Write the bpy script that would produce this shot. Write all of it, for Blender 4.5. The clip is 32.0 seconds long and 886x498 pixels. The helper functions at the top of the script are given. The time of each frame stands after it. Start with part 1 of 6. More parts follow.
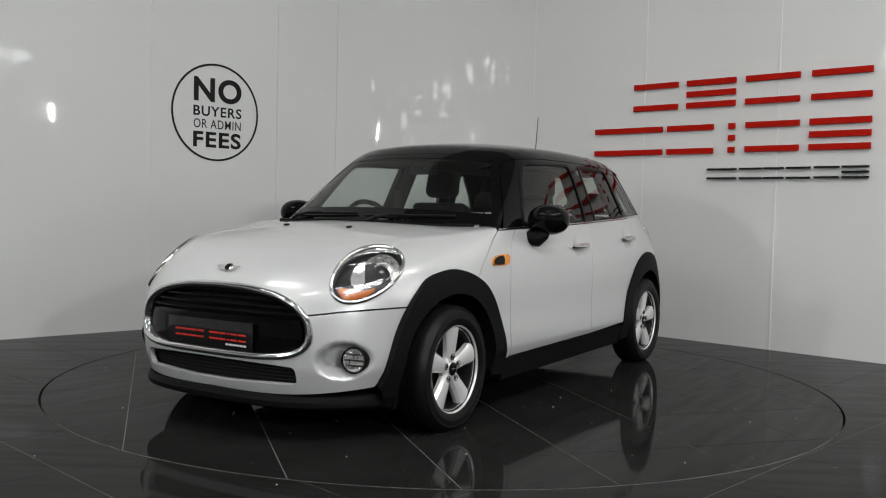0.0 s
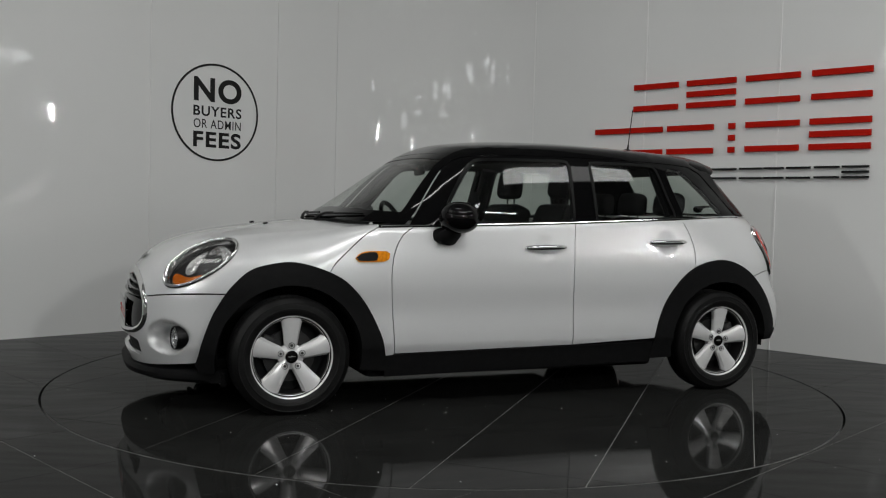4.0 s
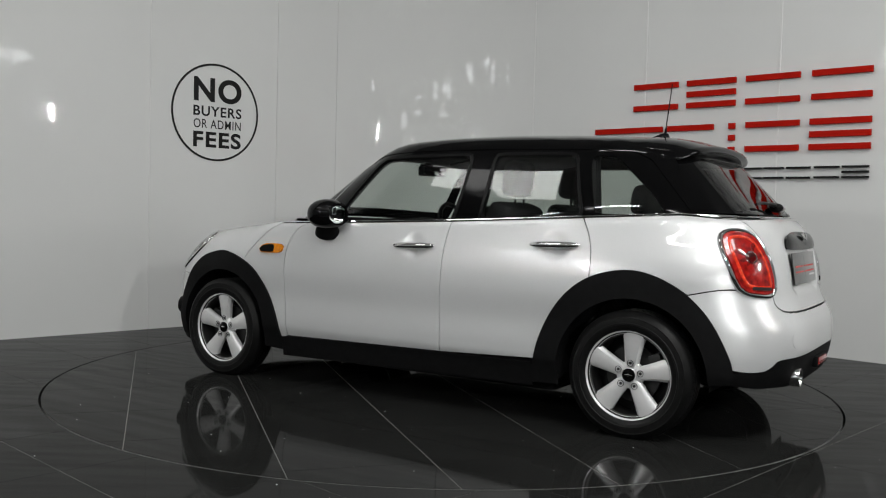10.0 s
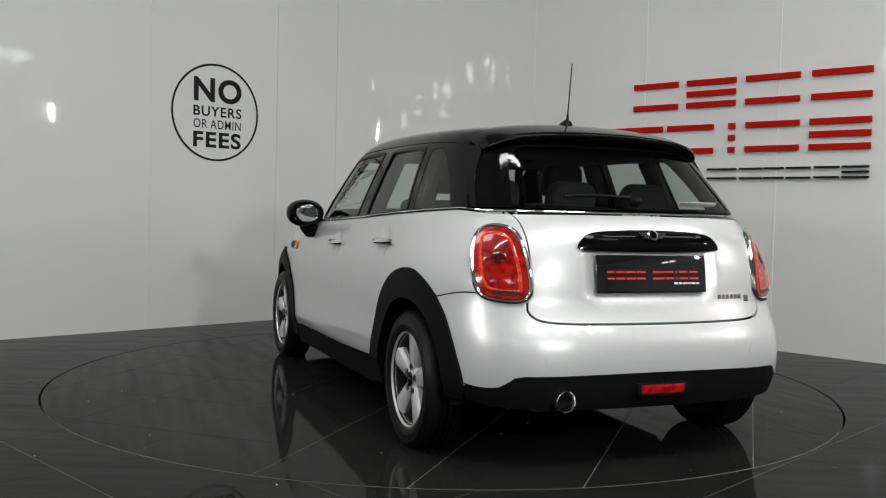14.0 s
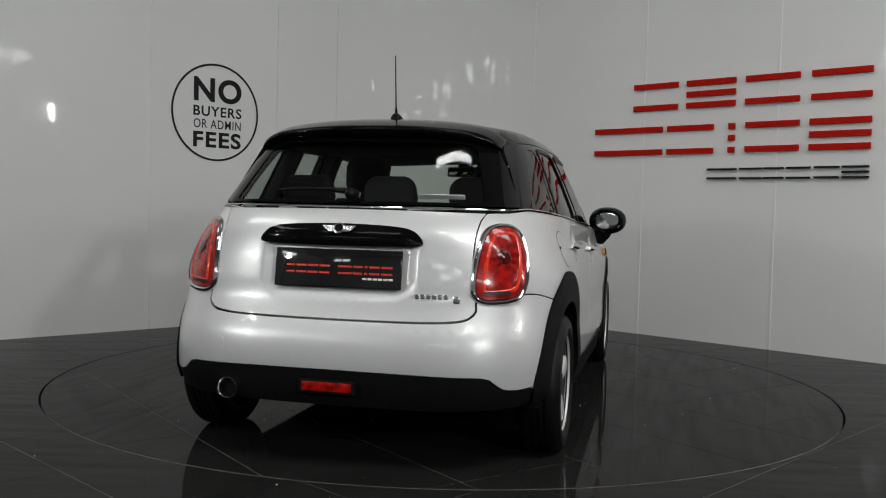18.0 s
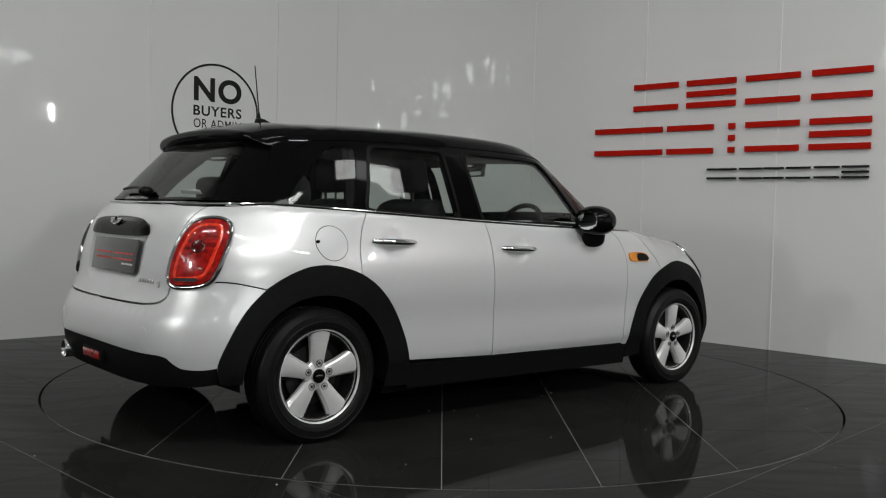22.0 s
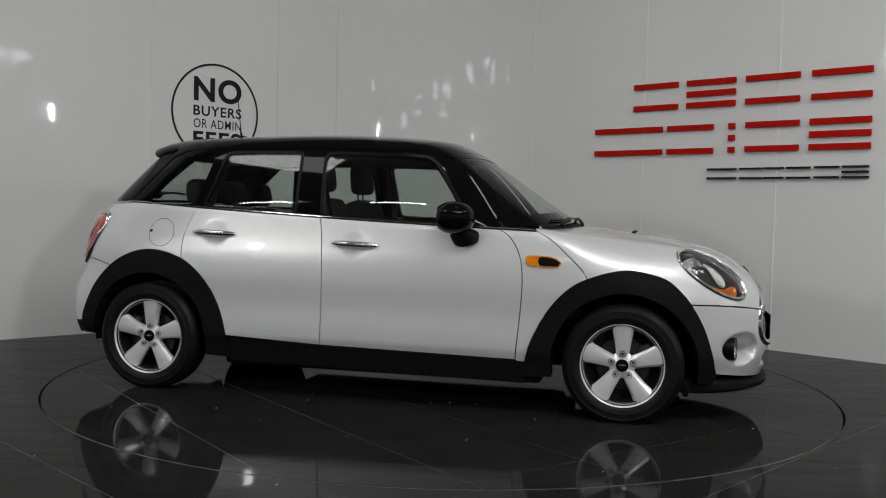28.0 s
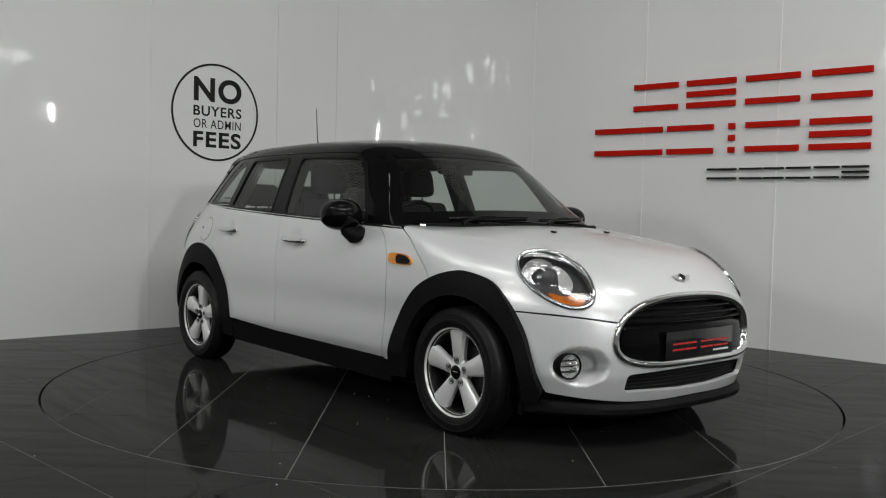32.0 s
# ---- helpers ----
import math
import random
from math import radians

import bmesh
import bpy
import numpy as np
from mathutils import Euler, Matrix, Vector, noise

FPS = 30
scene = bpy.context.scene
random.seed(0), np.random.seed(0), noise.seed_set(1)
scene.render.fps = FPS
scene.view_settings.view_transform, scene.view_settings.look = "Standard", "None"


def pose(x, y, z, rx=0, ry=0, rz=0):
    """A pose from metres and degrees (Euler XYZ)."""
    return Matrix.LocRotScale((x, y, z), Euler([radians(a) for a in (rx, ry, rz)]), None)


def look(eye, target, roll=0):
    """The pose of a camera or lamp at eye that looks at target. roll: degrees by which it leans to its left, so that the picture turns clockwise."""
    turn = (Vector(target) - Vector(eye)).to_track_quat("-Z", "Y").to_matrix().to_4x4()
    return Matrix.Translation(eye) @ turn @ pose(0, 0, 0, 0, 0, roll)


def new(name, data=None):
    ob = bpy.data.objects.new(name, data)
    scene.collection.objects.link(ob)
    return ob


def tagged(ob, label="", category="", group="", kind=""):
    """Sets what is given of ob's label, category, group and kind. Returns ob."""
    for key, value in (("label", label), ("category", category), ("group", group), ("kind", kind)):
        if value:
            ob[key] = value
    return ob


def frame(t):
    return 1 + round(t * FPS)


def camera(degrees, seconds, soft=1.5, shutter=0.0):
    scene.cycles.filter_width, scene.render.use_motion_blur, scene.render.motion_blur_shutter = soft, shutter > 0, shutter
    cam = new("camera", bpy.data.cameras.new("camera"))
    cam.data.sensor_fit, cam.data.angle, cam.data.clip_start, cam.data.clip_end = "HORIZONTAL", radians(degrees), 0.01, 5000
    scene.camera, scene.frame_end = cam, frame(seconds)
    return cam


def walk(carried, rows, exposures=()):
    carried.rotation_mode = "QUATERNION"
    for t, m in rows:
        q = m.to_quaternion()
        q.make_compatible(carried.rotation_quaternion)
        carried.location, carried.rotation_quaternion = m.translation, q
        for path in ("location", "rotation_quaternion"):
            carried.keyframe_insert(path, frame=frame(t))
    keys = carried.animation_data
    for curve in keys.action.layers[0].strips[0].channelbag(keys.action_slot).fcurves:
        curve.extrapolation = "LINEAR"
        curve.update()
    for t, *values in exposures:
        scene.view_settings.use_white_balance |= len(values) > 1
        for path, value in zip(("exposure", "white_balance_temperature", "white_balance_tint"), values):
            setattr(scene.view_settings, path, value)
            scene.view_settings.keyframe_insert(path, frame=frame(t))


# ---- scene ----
cam = camera(51.69, 32.0, soft=1.15)
EYE = Vector((0, -5.5552, 1.0101))
AIM = Vector((math.sin(radians(-0.1546)) * math.cos(radians(-2.2951)), math.cos(radians(-0.1546)) * math.cos(radians(-2.2951)), math.sin(radians(-2.2951))))
walk(cam, [(0, look(EYE, EYE + AIM * 5, 1.44)), (32, look(EYE, EYE + AIM * 5, 1.44))],
     exposures=[(0, -0.06), (2, -0.14), (2.5, -0.22), (3, -0.4), (3.5, -0.44), (6, -0.57), (8, -0.32), (9.5, -0.18), (11, -0.06), (14, -0.04), (16.5, -0.24), (18, -0.42), (20, -0.38), (22, -0.38), (24, -0.59), (25.5, -0.61), (28, -0.42), (30, -0.22), (32, -0.14)])
scene.view_settings.exposure = 0.0

# the turntable's heading, seconds and degrees
TURN = [(0, 238.1), (1, 229.4), (2, 220.5), (3, 211.4), (4.5, 197.7), (6, 184.0), (8, 166.05), (10, 148.1), (12, 130.05), (14, 112.05), (15.5, 98.7),
        (17, 85.3), (18, 76.35), (20, 58.5), (22, 40.7), (24, 23.0), (25, 14.0), (26.5, 0.5), (28, -12.95), (30, -30.9), (32, -48.86)]

# ---- world and lamps ----
world = bpy.data.worlds.new("hall_world")
scene.world = world
world.use_nodes = True
world.node_tree.nodes["Background"].inputs[0].default_value = (0.8, 0.85, 0.9, 1)
world.node_tree.nodes["Background"].inputs[1].default_value = 0.02


def tube_lamp(x, y, z, length, width, rz, watts, rx=0, ry=0):
    data = bpy.data.lights.new("tube", "AREA")
    data.shape, data.size, data.size_y, data.energy = "RECTANGLE", length, width, watts
    data.color = (0.995, 1.0, 0.982)
    ob = new("tube_lamp", data)
    ob.matrix_world = pose(x, y, z, rx, ry, rz)
    return ob


# ---- materials ----
def material(name, color, rough=0.5, metal=0.0, spec=0.5, vary=0.0, scale=8.0, bump=0.0, bump_scale=60.0, bump_detail=4, bump_depth=0.002, coat=0.0, coat_rough=0.03, rough_vary=0.0, fine=0.0):
    m = bpy.data.materials.new(name)
    m.use_nodes = True
    nt = m.node_tree
    b = nt.nodes["Principled BSDF"]
    b.inputs["Base Color"].default_value = (*color, 1)
    b.inputs["Roughness"].default_value = rough
    b.inputs["Metallic"].default_value = metal
    b.inputs["Specular IOR Level"].default_value = spec
    b.inputs["Coat Weight"].default_value = coat
    b.inputs["Coat Roughness"].default_value = coat_rough
    tc = nt.nodes.new("ShaderNodeTexCoord")
    if vary or rough_vary:
        n = nt.nodes.new("ShaderNodeTexNoise")
        n.inputs["Scale"].default_value = scale
        n.inputs["Detail"].default_value = 6
        nt.links.new(tc.outputs["Object"], n.inputs["Vector"])
        fac = n.outputs["Fac"]
        if fine:
            g = nt.nodes.new("ShaderNodeTexNoise")
            g.inputs["Scale"].default_value = scale * 30
            nt.links.new(tc.outputs["Object"], g.inputs["Vector"])
            mx = nt.nodes.new("ShaderNodeMix")
            mx.inputs[0].default_value = fine
            nt.links.new(n.outputs["Fac"], mx.inputs[2])
            nt.links.new(g.outputs["Fac"], mx.inputs[3])
            fac = mx.outputs[0]
        if vary:
            r = nt.nodes.new("ShaderNodeValToRGB")
            r.color_ramp.elements[0].position, r.color_ramp.elements[1].position = 0.3, 0.7
            r.color_ramp.elements[0].color = (*[c * (1 - vary) for c in color], 1)
            r.color_ramp.elements[1].color = (*[min(1, c * (1 + vary)) for c in color], 1)
            nt.links.new(fac, r.inputs[0])
            nt.links.new(r.outputs[0], b.inputs["Base Color"])
        if rough_vary:
            mr = nt.nodes.new("ShaderNodeMapRange")
            mr.inputs["From Min"].default_value, mr.inputs["From Max"].default_value = 0.3, 0.7
            mr.inputs["To Min"].default_value, mr.inputs["To Max"].default_value = max(0, rough - rough_vary), rough + rough_vary
            nt.links.new(fac, mr.inputs["Value"])
            nt.links.new(mr.outputs[0], b.inputs["Roughness"])
    if bump:
        bn = nt.nodes.new("ShaderNodeTexNoise")
        bn.inputs["Scale"].default_value = bump_scale
        bn.inputs["Detail"].default_value = bump_detail
        nt.links.new(tc.outputs["Object"], bn.inputs["Vector"])
        bp = nt.nodes.new("ShaderNodeBump")
        bp.inputs["Strength"].default_value = bump
        bp.inputs["Distance"].default_value = bump_depth
        nt.links.new(bn.outputs["Fac"], bp.inputs["Height"])
        nt.links.new(bp.outputs[0], b.inputs["Normal"])
    return m


def glass(name, tint, rough=0.0, gloss=0.06):
    """Thin pane: mirror-like gloss over a tinted see-through film."""
    m = bpy.data.materials.new(name)
    m.use_nodes = True
    nt = m.node_tree
    nt.nodes.remove(nt.nodes["Principled BSDF"])
    out = nt.nodes["Material Output"]
    tr, gl, mx, lw = (nt.nodes.new("ShaderNode" + k) for k in ("BsdfTransparent", "BsdfGlossy", "MixShader", "LayerWeight"))
    tr.inputs[0].default_value = (*tint, 1)
    gl.inputs["Roughness"].default_value = rough
    lw.inputs["Blend"].default_value = 0.5
    pw, ma = nt.nodes.new("ShaderNodeMath"), nt.nodes.new("ShaderNodeMath")
    pw.operation, ma.operation = "POWER", "MULTIPLY_ADD"
    pw.inputs[1].default_value = 5
    ma.inputs[1].default_value, ma.inputs[2].default_value = 0.93, gloss
    nt.links.new(lw.outputs["Facing"], pw.inputs[0])
    nt.links.new(pw.outputs[0], ma.inputs[0])
    nt.links.new(ma.outputs[0], mx.inputs[0])
    nt.links.new(tr.outputs[0], mx.inputs[1])
    nt.links.new(gl.outputs[0], mx.inputs[2])
    nt.links.new(mx.outputs[0], out.inputs[0])
    return m


def glow(name, color, strength):
    m = bpy.data.materials.new(name)
    m.use_nodes = True
    b = m.node_tree.nodes["Principled BSDF"]
    b.inputs["Emission Color"].default_value = (*color, 1)
    b.inputs["Emission Strength"].default_value = strength
    return m


M_WALL = material("wall_panel_gloss_white", (0.78, 0.785, 0.775), 0.025, spec=0.36, vary=0.015, scale=1.2, rough_vary=0.01, bump=1.0, bump_scale=3.6, bump_detail=1.2, bump_depth=0.003)
M_STRIP = material("joint_strip", (0.80, 0.80, 0.79), 0.35, vary=0.02, scale=5)
M_GREY = material("hall_plaster", (0.68, 0.68, 0.67), 0.8, vary=0.06, scale=2, fine=0.3)
M_CEIL = material("ceiling_dark", (0.30, 0.30, 0.30), 0.9, vary=0.1, scale=2)
M_TILE = material("polished_black_tile", (0.0135, 0.0138, 0.0132), 0.05, spec=0.03, vary=0.4, scale=3.5, rough_vary=0.03, fine=0.35)


def dusty(m, amount, color):
    """A thin film of dust over a glossy surface, with streaks wiped into it."""
    nt = m.node_tree
    out, b = nt.nodes["Material Output"], nt.nodes["Principled BSDF"]
    df, mx, n, mr, tc, mp = (nt.nodes.new("ShaderNode" + k) for k in ("BsdfDiffuse", "MixShader", "TexNoise", "MapRange", "TexCoord", "Mapping"))
    df.inputs[0].default_value = (*color, 1)
    mp.inputs["Rotation"].default_value = (0, 0, 0.6)
    mp.inputs["Scale"].default_value = (0.7, 6.0, 1.0)
    n.inputs["Scale"].default_value = 2.2
    n.inputs["Detail"].default_value = 7
    mr.inputs["From Min"].default_value, mr.inputs["From Max"].default_value = 0.35, 0.7
    mr.inputs["To Min"].default_value, mr.inputs["To Max"].default_value = amount * 0.6, amount * 1.5
    nt.links.new(tc.outputs["Object"], mp.inputs["Vector"])
    nt.links.new(mp.outputs[0], n.inputs["Vector"])
    nt.links.new(n.outputs["Fac"], mr.inputs["Value"])
    nt.links.new(mr.outputs[0], mx.inputs[0])
    nt.links.new(b.outputs[0], mx.inputs[1])
    nt.links.new(df.outputs[0], mx.inputs[2])
    nt.links.new(mx.outputs[0], out.inputs[0])


dusty(M_TILE, 0.22, (0.022, 0.022, 0.0214))
M_GROUT = material("pale_grout", (0.24, 0.24, 0.23), 0.7, vary=0.2, scale=30)
M_RIM = material("turntable_edge_steel", (0.012, 0.012, 0.012), 0.5, vary=0.3, scale=20)
M_SIGN_RED = material("sign_red", (0.46, 0.010, 0.004), 0.6, spec=0.06, vary=0.05, scale=6)
M_SIGN_BLACK = material("sign_black", (0.010, 0.010, 0.010), 0.5, spec=0.2, vary=0.1, scale=6)
M_DUST = material("dust_white", (0.7, 0.7, 0.7), 0.9)


# ---- building blocks ----
def mesh_object(name, verts, faces, mat, smooth=False):
    me = bpy.data.meshes.new(name)
    me.from_pydata([tuple(v) for v in verts], [], faces)
    me.materials.append(mat)
    if smooth:
        me.shade_smooth()
    return new(name, me)


def part(name, bm, mat, parent, label="", smooth=False):
    """Links a bmesh as one mesh object under a thing or under a part."""
    me = bpy.data.meshes.new(name)
    bm.to_mesh(me)
    bm.free()
    me.materials.append(mat)
    if smooth:
        me.shade_smooth()
    ob = new(name, me)
    ob.parent = parent
    if label:
        tagged(ob, label)
    return ob


def box(bm, size, at=(0, 0, 0), turn=None, bevel=0.0, seg=2):
    m = Matrix.Translation(at) @ (turn.to_4x4() if turn else Matrix()) @ Matrix.Diagonal((*size, 1))
    vs = bmesh.ops.create_cube(bm, size=1, matrix=m)["verts"]
    if bevel:
        es = list({e for v in vs for e in v.link_edges})
        bmesh.ops.bevel(bm, geom=es, offset=bevel, segments=seg, affect="EDGES", profile=0.6)
    return bm


def prism(poly, depth, frame_m, bevel=0.0):
    """A flat outline in local x, y, raised by depth along local z, in a bmesh."""
    bm = bmesh.new()
    vs = [bm.verts.new((x, y, 0)) for x, y in poly]
    f = bm.faces.new(vs)
    r = bmesh.ops.extrude_face_region(bm, geom=[f])
    top = [g for g in r["geom"] if isinstance(g, bmesh.types.BMVert)]
    bmesh.ops.translate(bm, verts=top, vec=(0, 0, depth))
    if bevel:
        tv = set(top)
        es = [e for e in bm.edges if e.verts[0] in tv and e.verts[1] in tv]
        bmesh.ops.bevel(bm, geom=es, offset=bevel, segments=2, affect="EDGES")
    bmesh.ops.recalc_face_normals(bm, faces=bm.faces)
    bm.transform(frame_m)
    return bm


# ---- the room ----
A_L, A_R = radians(43.6), radians(-42.3)
DL, DR = Vector((math.cos(A_L), math.sin(A_L), 0)), Vector((math.cos(A_R), math.sin(A_R), 0))
NL, NR = Vector((math.sin(A_L), -math.cos(A_L), 0)), Vector((math.sin(A_R), -math.cos(A_R), 0))
PL, PR = Vector((-2.41, 1.851, 0)), Vector((1.68, 2.353, 0))
WALL_H, THICK = 5.6, 0.12
# corner where the two straight walls would meet, and the rounding between them
det = DL.x * -DR.y + DR.x * DL.y
k = ((PR.x - PL.x) * -DR.y + DR.x * (PR.y - PL.y)) / det
CORNER = PL + DL * k
TAN = (CORNER - (PR - DR * 1.19)).length
ARC_A, ARC_B = CORNER - DL * TAN, CORNER + DR * TAN
sweep = A_L - A_R
ARC_R = TAN / math.tan(sweep / 2)
ARC_C = ARC_A + NL * ARC_R


def slab(name, pts, normals, z0, z1, mat, gap=0.0):
    """An upright slab along a line of plan points, THICK deep, with its face towards the room."""
    verts, faces = [], []
    n = len(pts)
    for p, q in zip(pts, normals):
        b = p - q * THICK
        verts += [(p.x, p.y, z0), (p.x, p.y, z1), (b.x, b.y, z1), (b.x, b.y, z0)]
    for i in range(n - 1):
        a, c = i * 4, i * 4 + 4
        faces += [(a + 0, c + 0, c + 1, a + 1)[::-1], (a + 1, c + 1, c + 2, a + 2)[::-1], (a + 2, c + 2, c + 3, a + 3)[::-1], (a + 3, c + 3, c + 0, a + 0)[::-1]]
    faces += [(0, 1, 2, 3)[::-1], tuple(reversed([(n - 1) * 4 + j for j in (3, 2, 1, 0)]))]
    return mesh_object(name, verts, faces, mat, smooth=False)


def wall_panel(name, p, q, nrm, parent, label=""):
    d = (q - p).normalized()
    ob = slab(name, [p + d * 0.003, q - d * 0.003], [nrm, nrm], 0.0, WALL_H, M_WALL)
    ob.parent = parent
    return ob


wall_left = tagged(new("wall_left"), "glossy white panelled showroom wall with thin upright joints", "wall", kind="structure")
wall_right = tagged(new("wall_right"), "glossy white panelled showroom wall carrying raised sign letters", "wall", kind="structure")
wall_corner = tagged(new("wall_corner"), "glossy white rounded corner of the showroom wall", "wall", kind="structure")
left_cuts = [PL + DL * (1.2 * i) for i in (-3, -2, -1, 0, 1)] + [ARC_A]
for p, q in zip(left_cuts, left_cuts[1:]):
    wall_panel("panel", p, q, NL, wall_left)
right_cuts = [ARC_B] + [PR + DR * (1.17 * i) for i in (0, 1, 2, 3)]
for p, q in zip(right_cuts, right_cuts[1:]):
    wall_panel("panel", p, q, NR, wall_right)
arc = []
for i in range(33):
    a = A_L + math.pi / 2 - sweep * i / 32
    nrm = -Vector((math.cos(a), math.sin(a), 0))
    arc.append((ARC_C - nrm * ARC_R, nrm))
ob = slab("panel", [a[0] for a in arc], [a[1] for a in arc], 0, WALL_H, M_WALL)
ob.data.shade_smooth()
ob.data.set_sharp_from_angle(angle=radians(30))
ob.parent = wall_corner
# joint strips
for base, d, nrm, wall, wide in ((PL, DL, NL, wall_left, 0.006), (PL + DL * 1.2, DL, NL, wall_left, 0.004), (ARC_B, DR, NR, wall_right, 0.006),
                                 (PR, DR, NR, wall_right, 0.014), (PR + DR * 1.17, DR, NR, wall_right, 0.014), (PL - DL * 1.2, DL, NL, wall_left, 0.006)):
    bm = bmesh.new()
    box(bm, (wide, 0.008, WALL_H - 0.01), base + nrm * 0.001 + Vector((0, 0, WALL_H / 2)), Matrix.Rotation(math.atan2(d.y, d.x), 3, "Z"), 0.002)
    part("joint_strip", bm, M_STRIP, wall)

# the hall behind the camera, closed round
hall = tagged(new("hall_walls"), "plain grey walls that close the hall", "wall", kind="structure")
lend, rend = left_cuts[0], right_cuts[-1]
ring = [Vector((lend.x, lend.y, 0)), Vector((-9.5, -1.5, 0)), Vector((-9.5, -13, 0)), Vector((10.5, -13, 0)), Vector((10.5, -1.0, 0)), Vector((rend.x, rend.y, 0))]
for p, q in zip(ring, ring[1:]):
    d = (q - p).normalized()
    nrm = Vector((-d.y, d.x, 0))
    ob = slab("hall_wall", [q, p], [nrm, nrm], 0, WALL_H, M_GREY)
    ob.parent = hall
bm = bmesh.new()
box(bm, (22, 20, 0.2), (0.5, -4.2, WALL_H + 0.1))
ob = part("ceiling", bm, M_CEIL, None)
tagged(ob, "dark grey hall ceiling with tube lamps", "ceiling", kind="structure")


def high_window(name, c, wide, tall, turn):
    """A high daylight window in the hall's wall: frame, bars and a bright pane."""
    w = tagged(new(name), "high white-framed window with daylight behind it", "window", kind="structure")
    m = Matrix.Translation(c) @ Matrix.Rotation(turn, 4, "Z")
    bm = bmesh.new()
    for dx, dz, sx, sz in ((0, tall / 2, wide + 0.1, 0.05), (0, -tall / 2, wide + 0.1, 0.05), (wide / 2, 0, 0.05, tall), (-wide / 2, 0, 0.05, tall), (0, 0, 0.10, tall)):
        box(bm, (sx, 0.06, sz), (dx, 0, dz))
    bm.transform(m)
    part("window_frame", bm, M_STRIP, w)
    bm = bmesh.new()
    box(bm, (wide, 0.02, tall), (0, 0, 0))
    bm.transform(m)
    part("pane", bm, M_DAY, w)


M_DAY = glow("daylight_pane", (0.95, 0.98, 1.0), 8.0)
M_STRIPGLOW = glow("strip_lamp_glow", (1.0, 1.0, 0.97), 30.0)
M_DARKMETAL = material("black_stand_metal", (0.02, 0.02, 0.02), 0.4, metal=0.6, vary=0.1, scale=20)
BACK_WINDOWS = ((0.2, 4.4, 1.0, 0.6), (-2.4, 4.5, 1.5, 0.6), (-1.6, 3.75, 1.5, 0.3), (3.6, 4.1, 1.6, 0.42), (6.9, 3.6, 1.4, 0.5), (-7.7, 5.1, 1.4, 0.55))
SIDE_WINDOWS = ((-9.0, 5.0, 1.3, 0.45), (-6.9, 4.5, 1.2, 0.6))
for i, (x, z, w, h) in enumerate(BACK_WINDOWS):
    high_window("window_%d" % (i + 1), (x, -12.95, z), w, h, 0)
for i, (y, z, w, h) in enumerate(SIDE_WINDOWS):
    high_window("window_%d" % (i + 7), (-9.45, y, z), w, h, math.pi / 2)
high_window("window_9", (10.45, -6.3, 4.2), 1.1, 0.3, math.pi / 2)


KEY_L, KEY_R, KEY_F = 70, 40, 95


def strip_stand(x, y, z, watts):
    """An upright strip lamp on a three-legged stand."""
    th = tagged(new("strip_lamp"), "upright studio strip lamp on a black stand", "studio lamp", "studio strip lamps")
    th.location = (x, y, 0)
    bm = bmesh.new()
    bmesh.ops.create_cone(bm, cap_ends=True, segments=16, radius1=0.035, radius2=0.035, depth=0.34, matrix=Matrix.Translation((0, 0, z)))
    part("glowing_tube", bm, M_STRIPGLOW, th, smooth=True)
    if watts:
        to = (Vector((0, 0.3, 0.9)) - Vector((x, y, z))).normalized()
        lamp = tube_lamp(0, 0, 0, 0.09, 0.36, 0, watts)
        lamp.matrix_world = Matrix.Translation(Vector((x, y, z)) + to * 0.06) @ to.to_track_quat("-Z", "Y").to_matrix().to_4x4()
    bm = bmesh.new()
    bmesh.ops.create_cone(bm, cap_ends=True, segments=12, radius1=0.016, radius2=0.012, depth=z - 0.45, matrix=Matrix.Translation((0, 0, (z - 0.45) / 2 + 0.2)))
    part("pole", bm, M_DARKMETAL, th)
    for i in range(3):
        a = 2.094 * i
        bm = bmesh.new()
        box(bm, (0.5, 0.02, 0.02), (0.22 * math.cos(a), 0.22 * math.sin(a), 0.11), Matrix.Rotation(a, 3, "Z") @ Matrix.Rotation(radians(22), 3, "Y"))
        part("leg", bm, M_DARKMETAL, th)


for x, y, z, w in ((-4.65, -5.24, 2.55, KEY_L), (5.66, -2.95, 2.58, KEY_R), (3.0, -7.4, 2.5, KEY_F)):
    strip_stand(x, y, z, w)


# x, y, watts, heading, height and tilt of the hanging lamps
# the last three are added, unseen, to brighten the walls and the car
LAMPS = [(x, -4.6, 22, 0, 5.15, 0) for x in (-5.0, -2.5, 0.0, 2.5, 5.0)] + [(4.45, -2.15, 34, 37, 5.3, 50), (-3.95, -2.5, 34, -40, 5.3, 50), (0.0, -1.6, 20, 0, 5.2, 0)]
SOFT = (2.17, -5.2, 3.6, 1.28, 200, 32)
SOFT_Z = 5.4


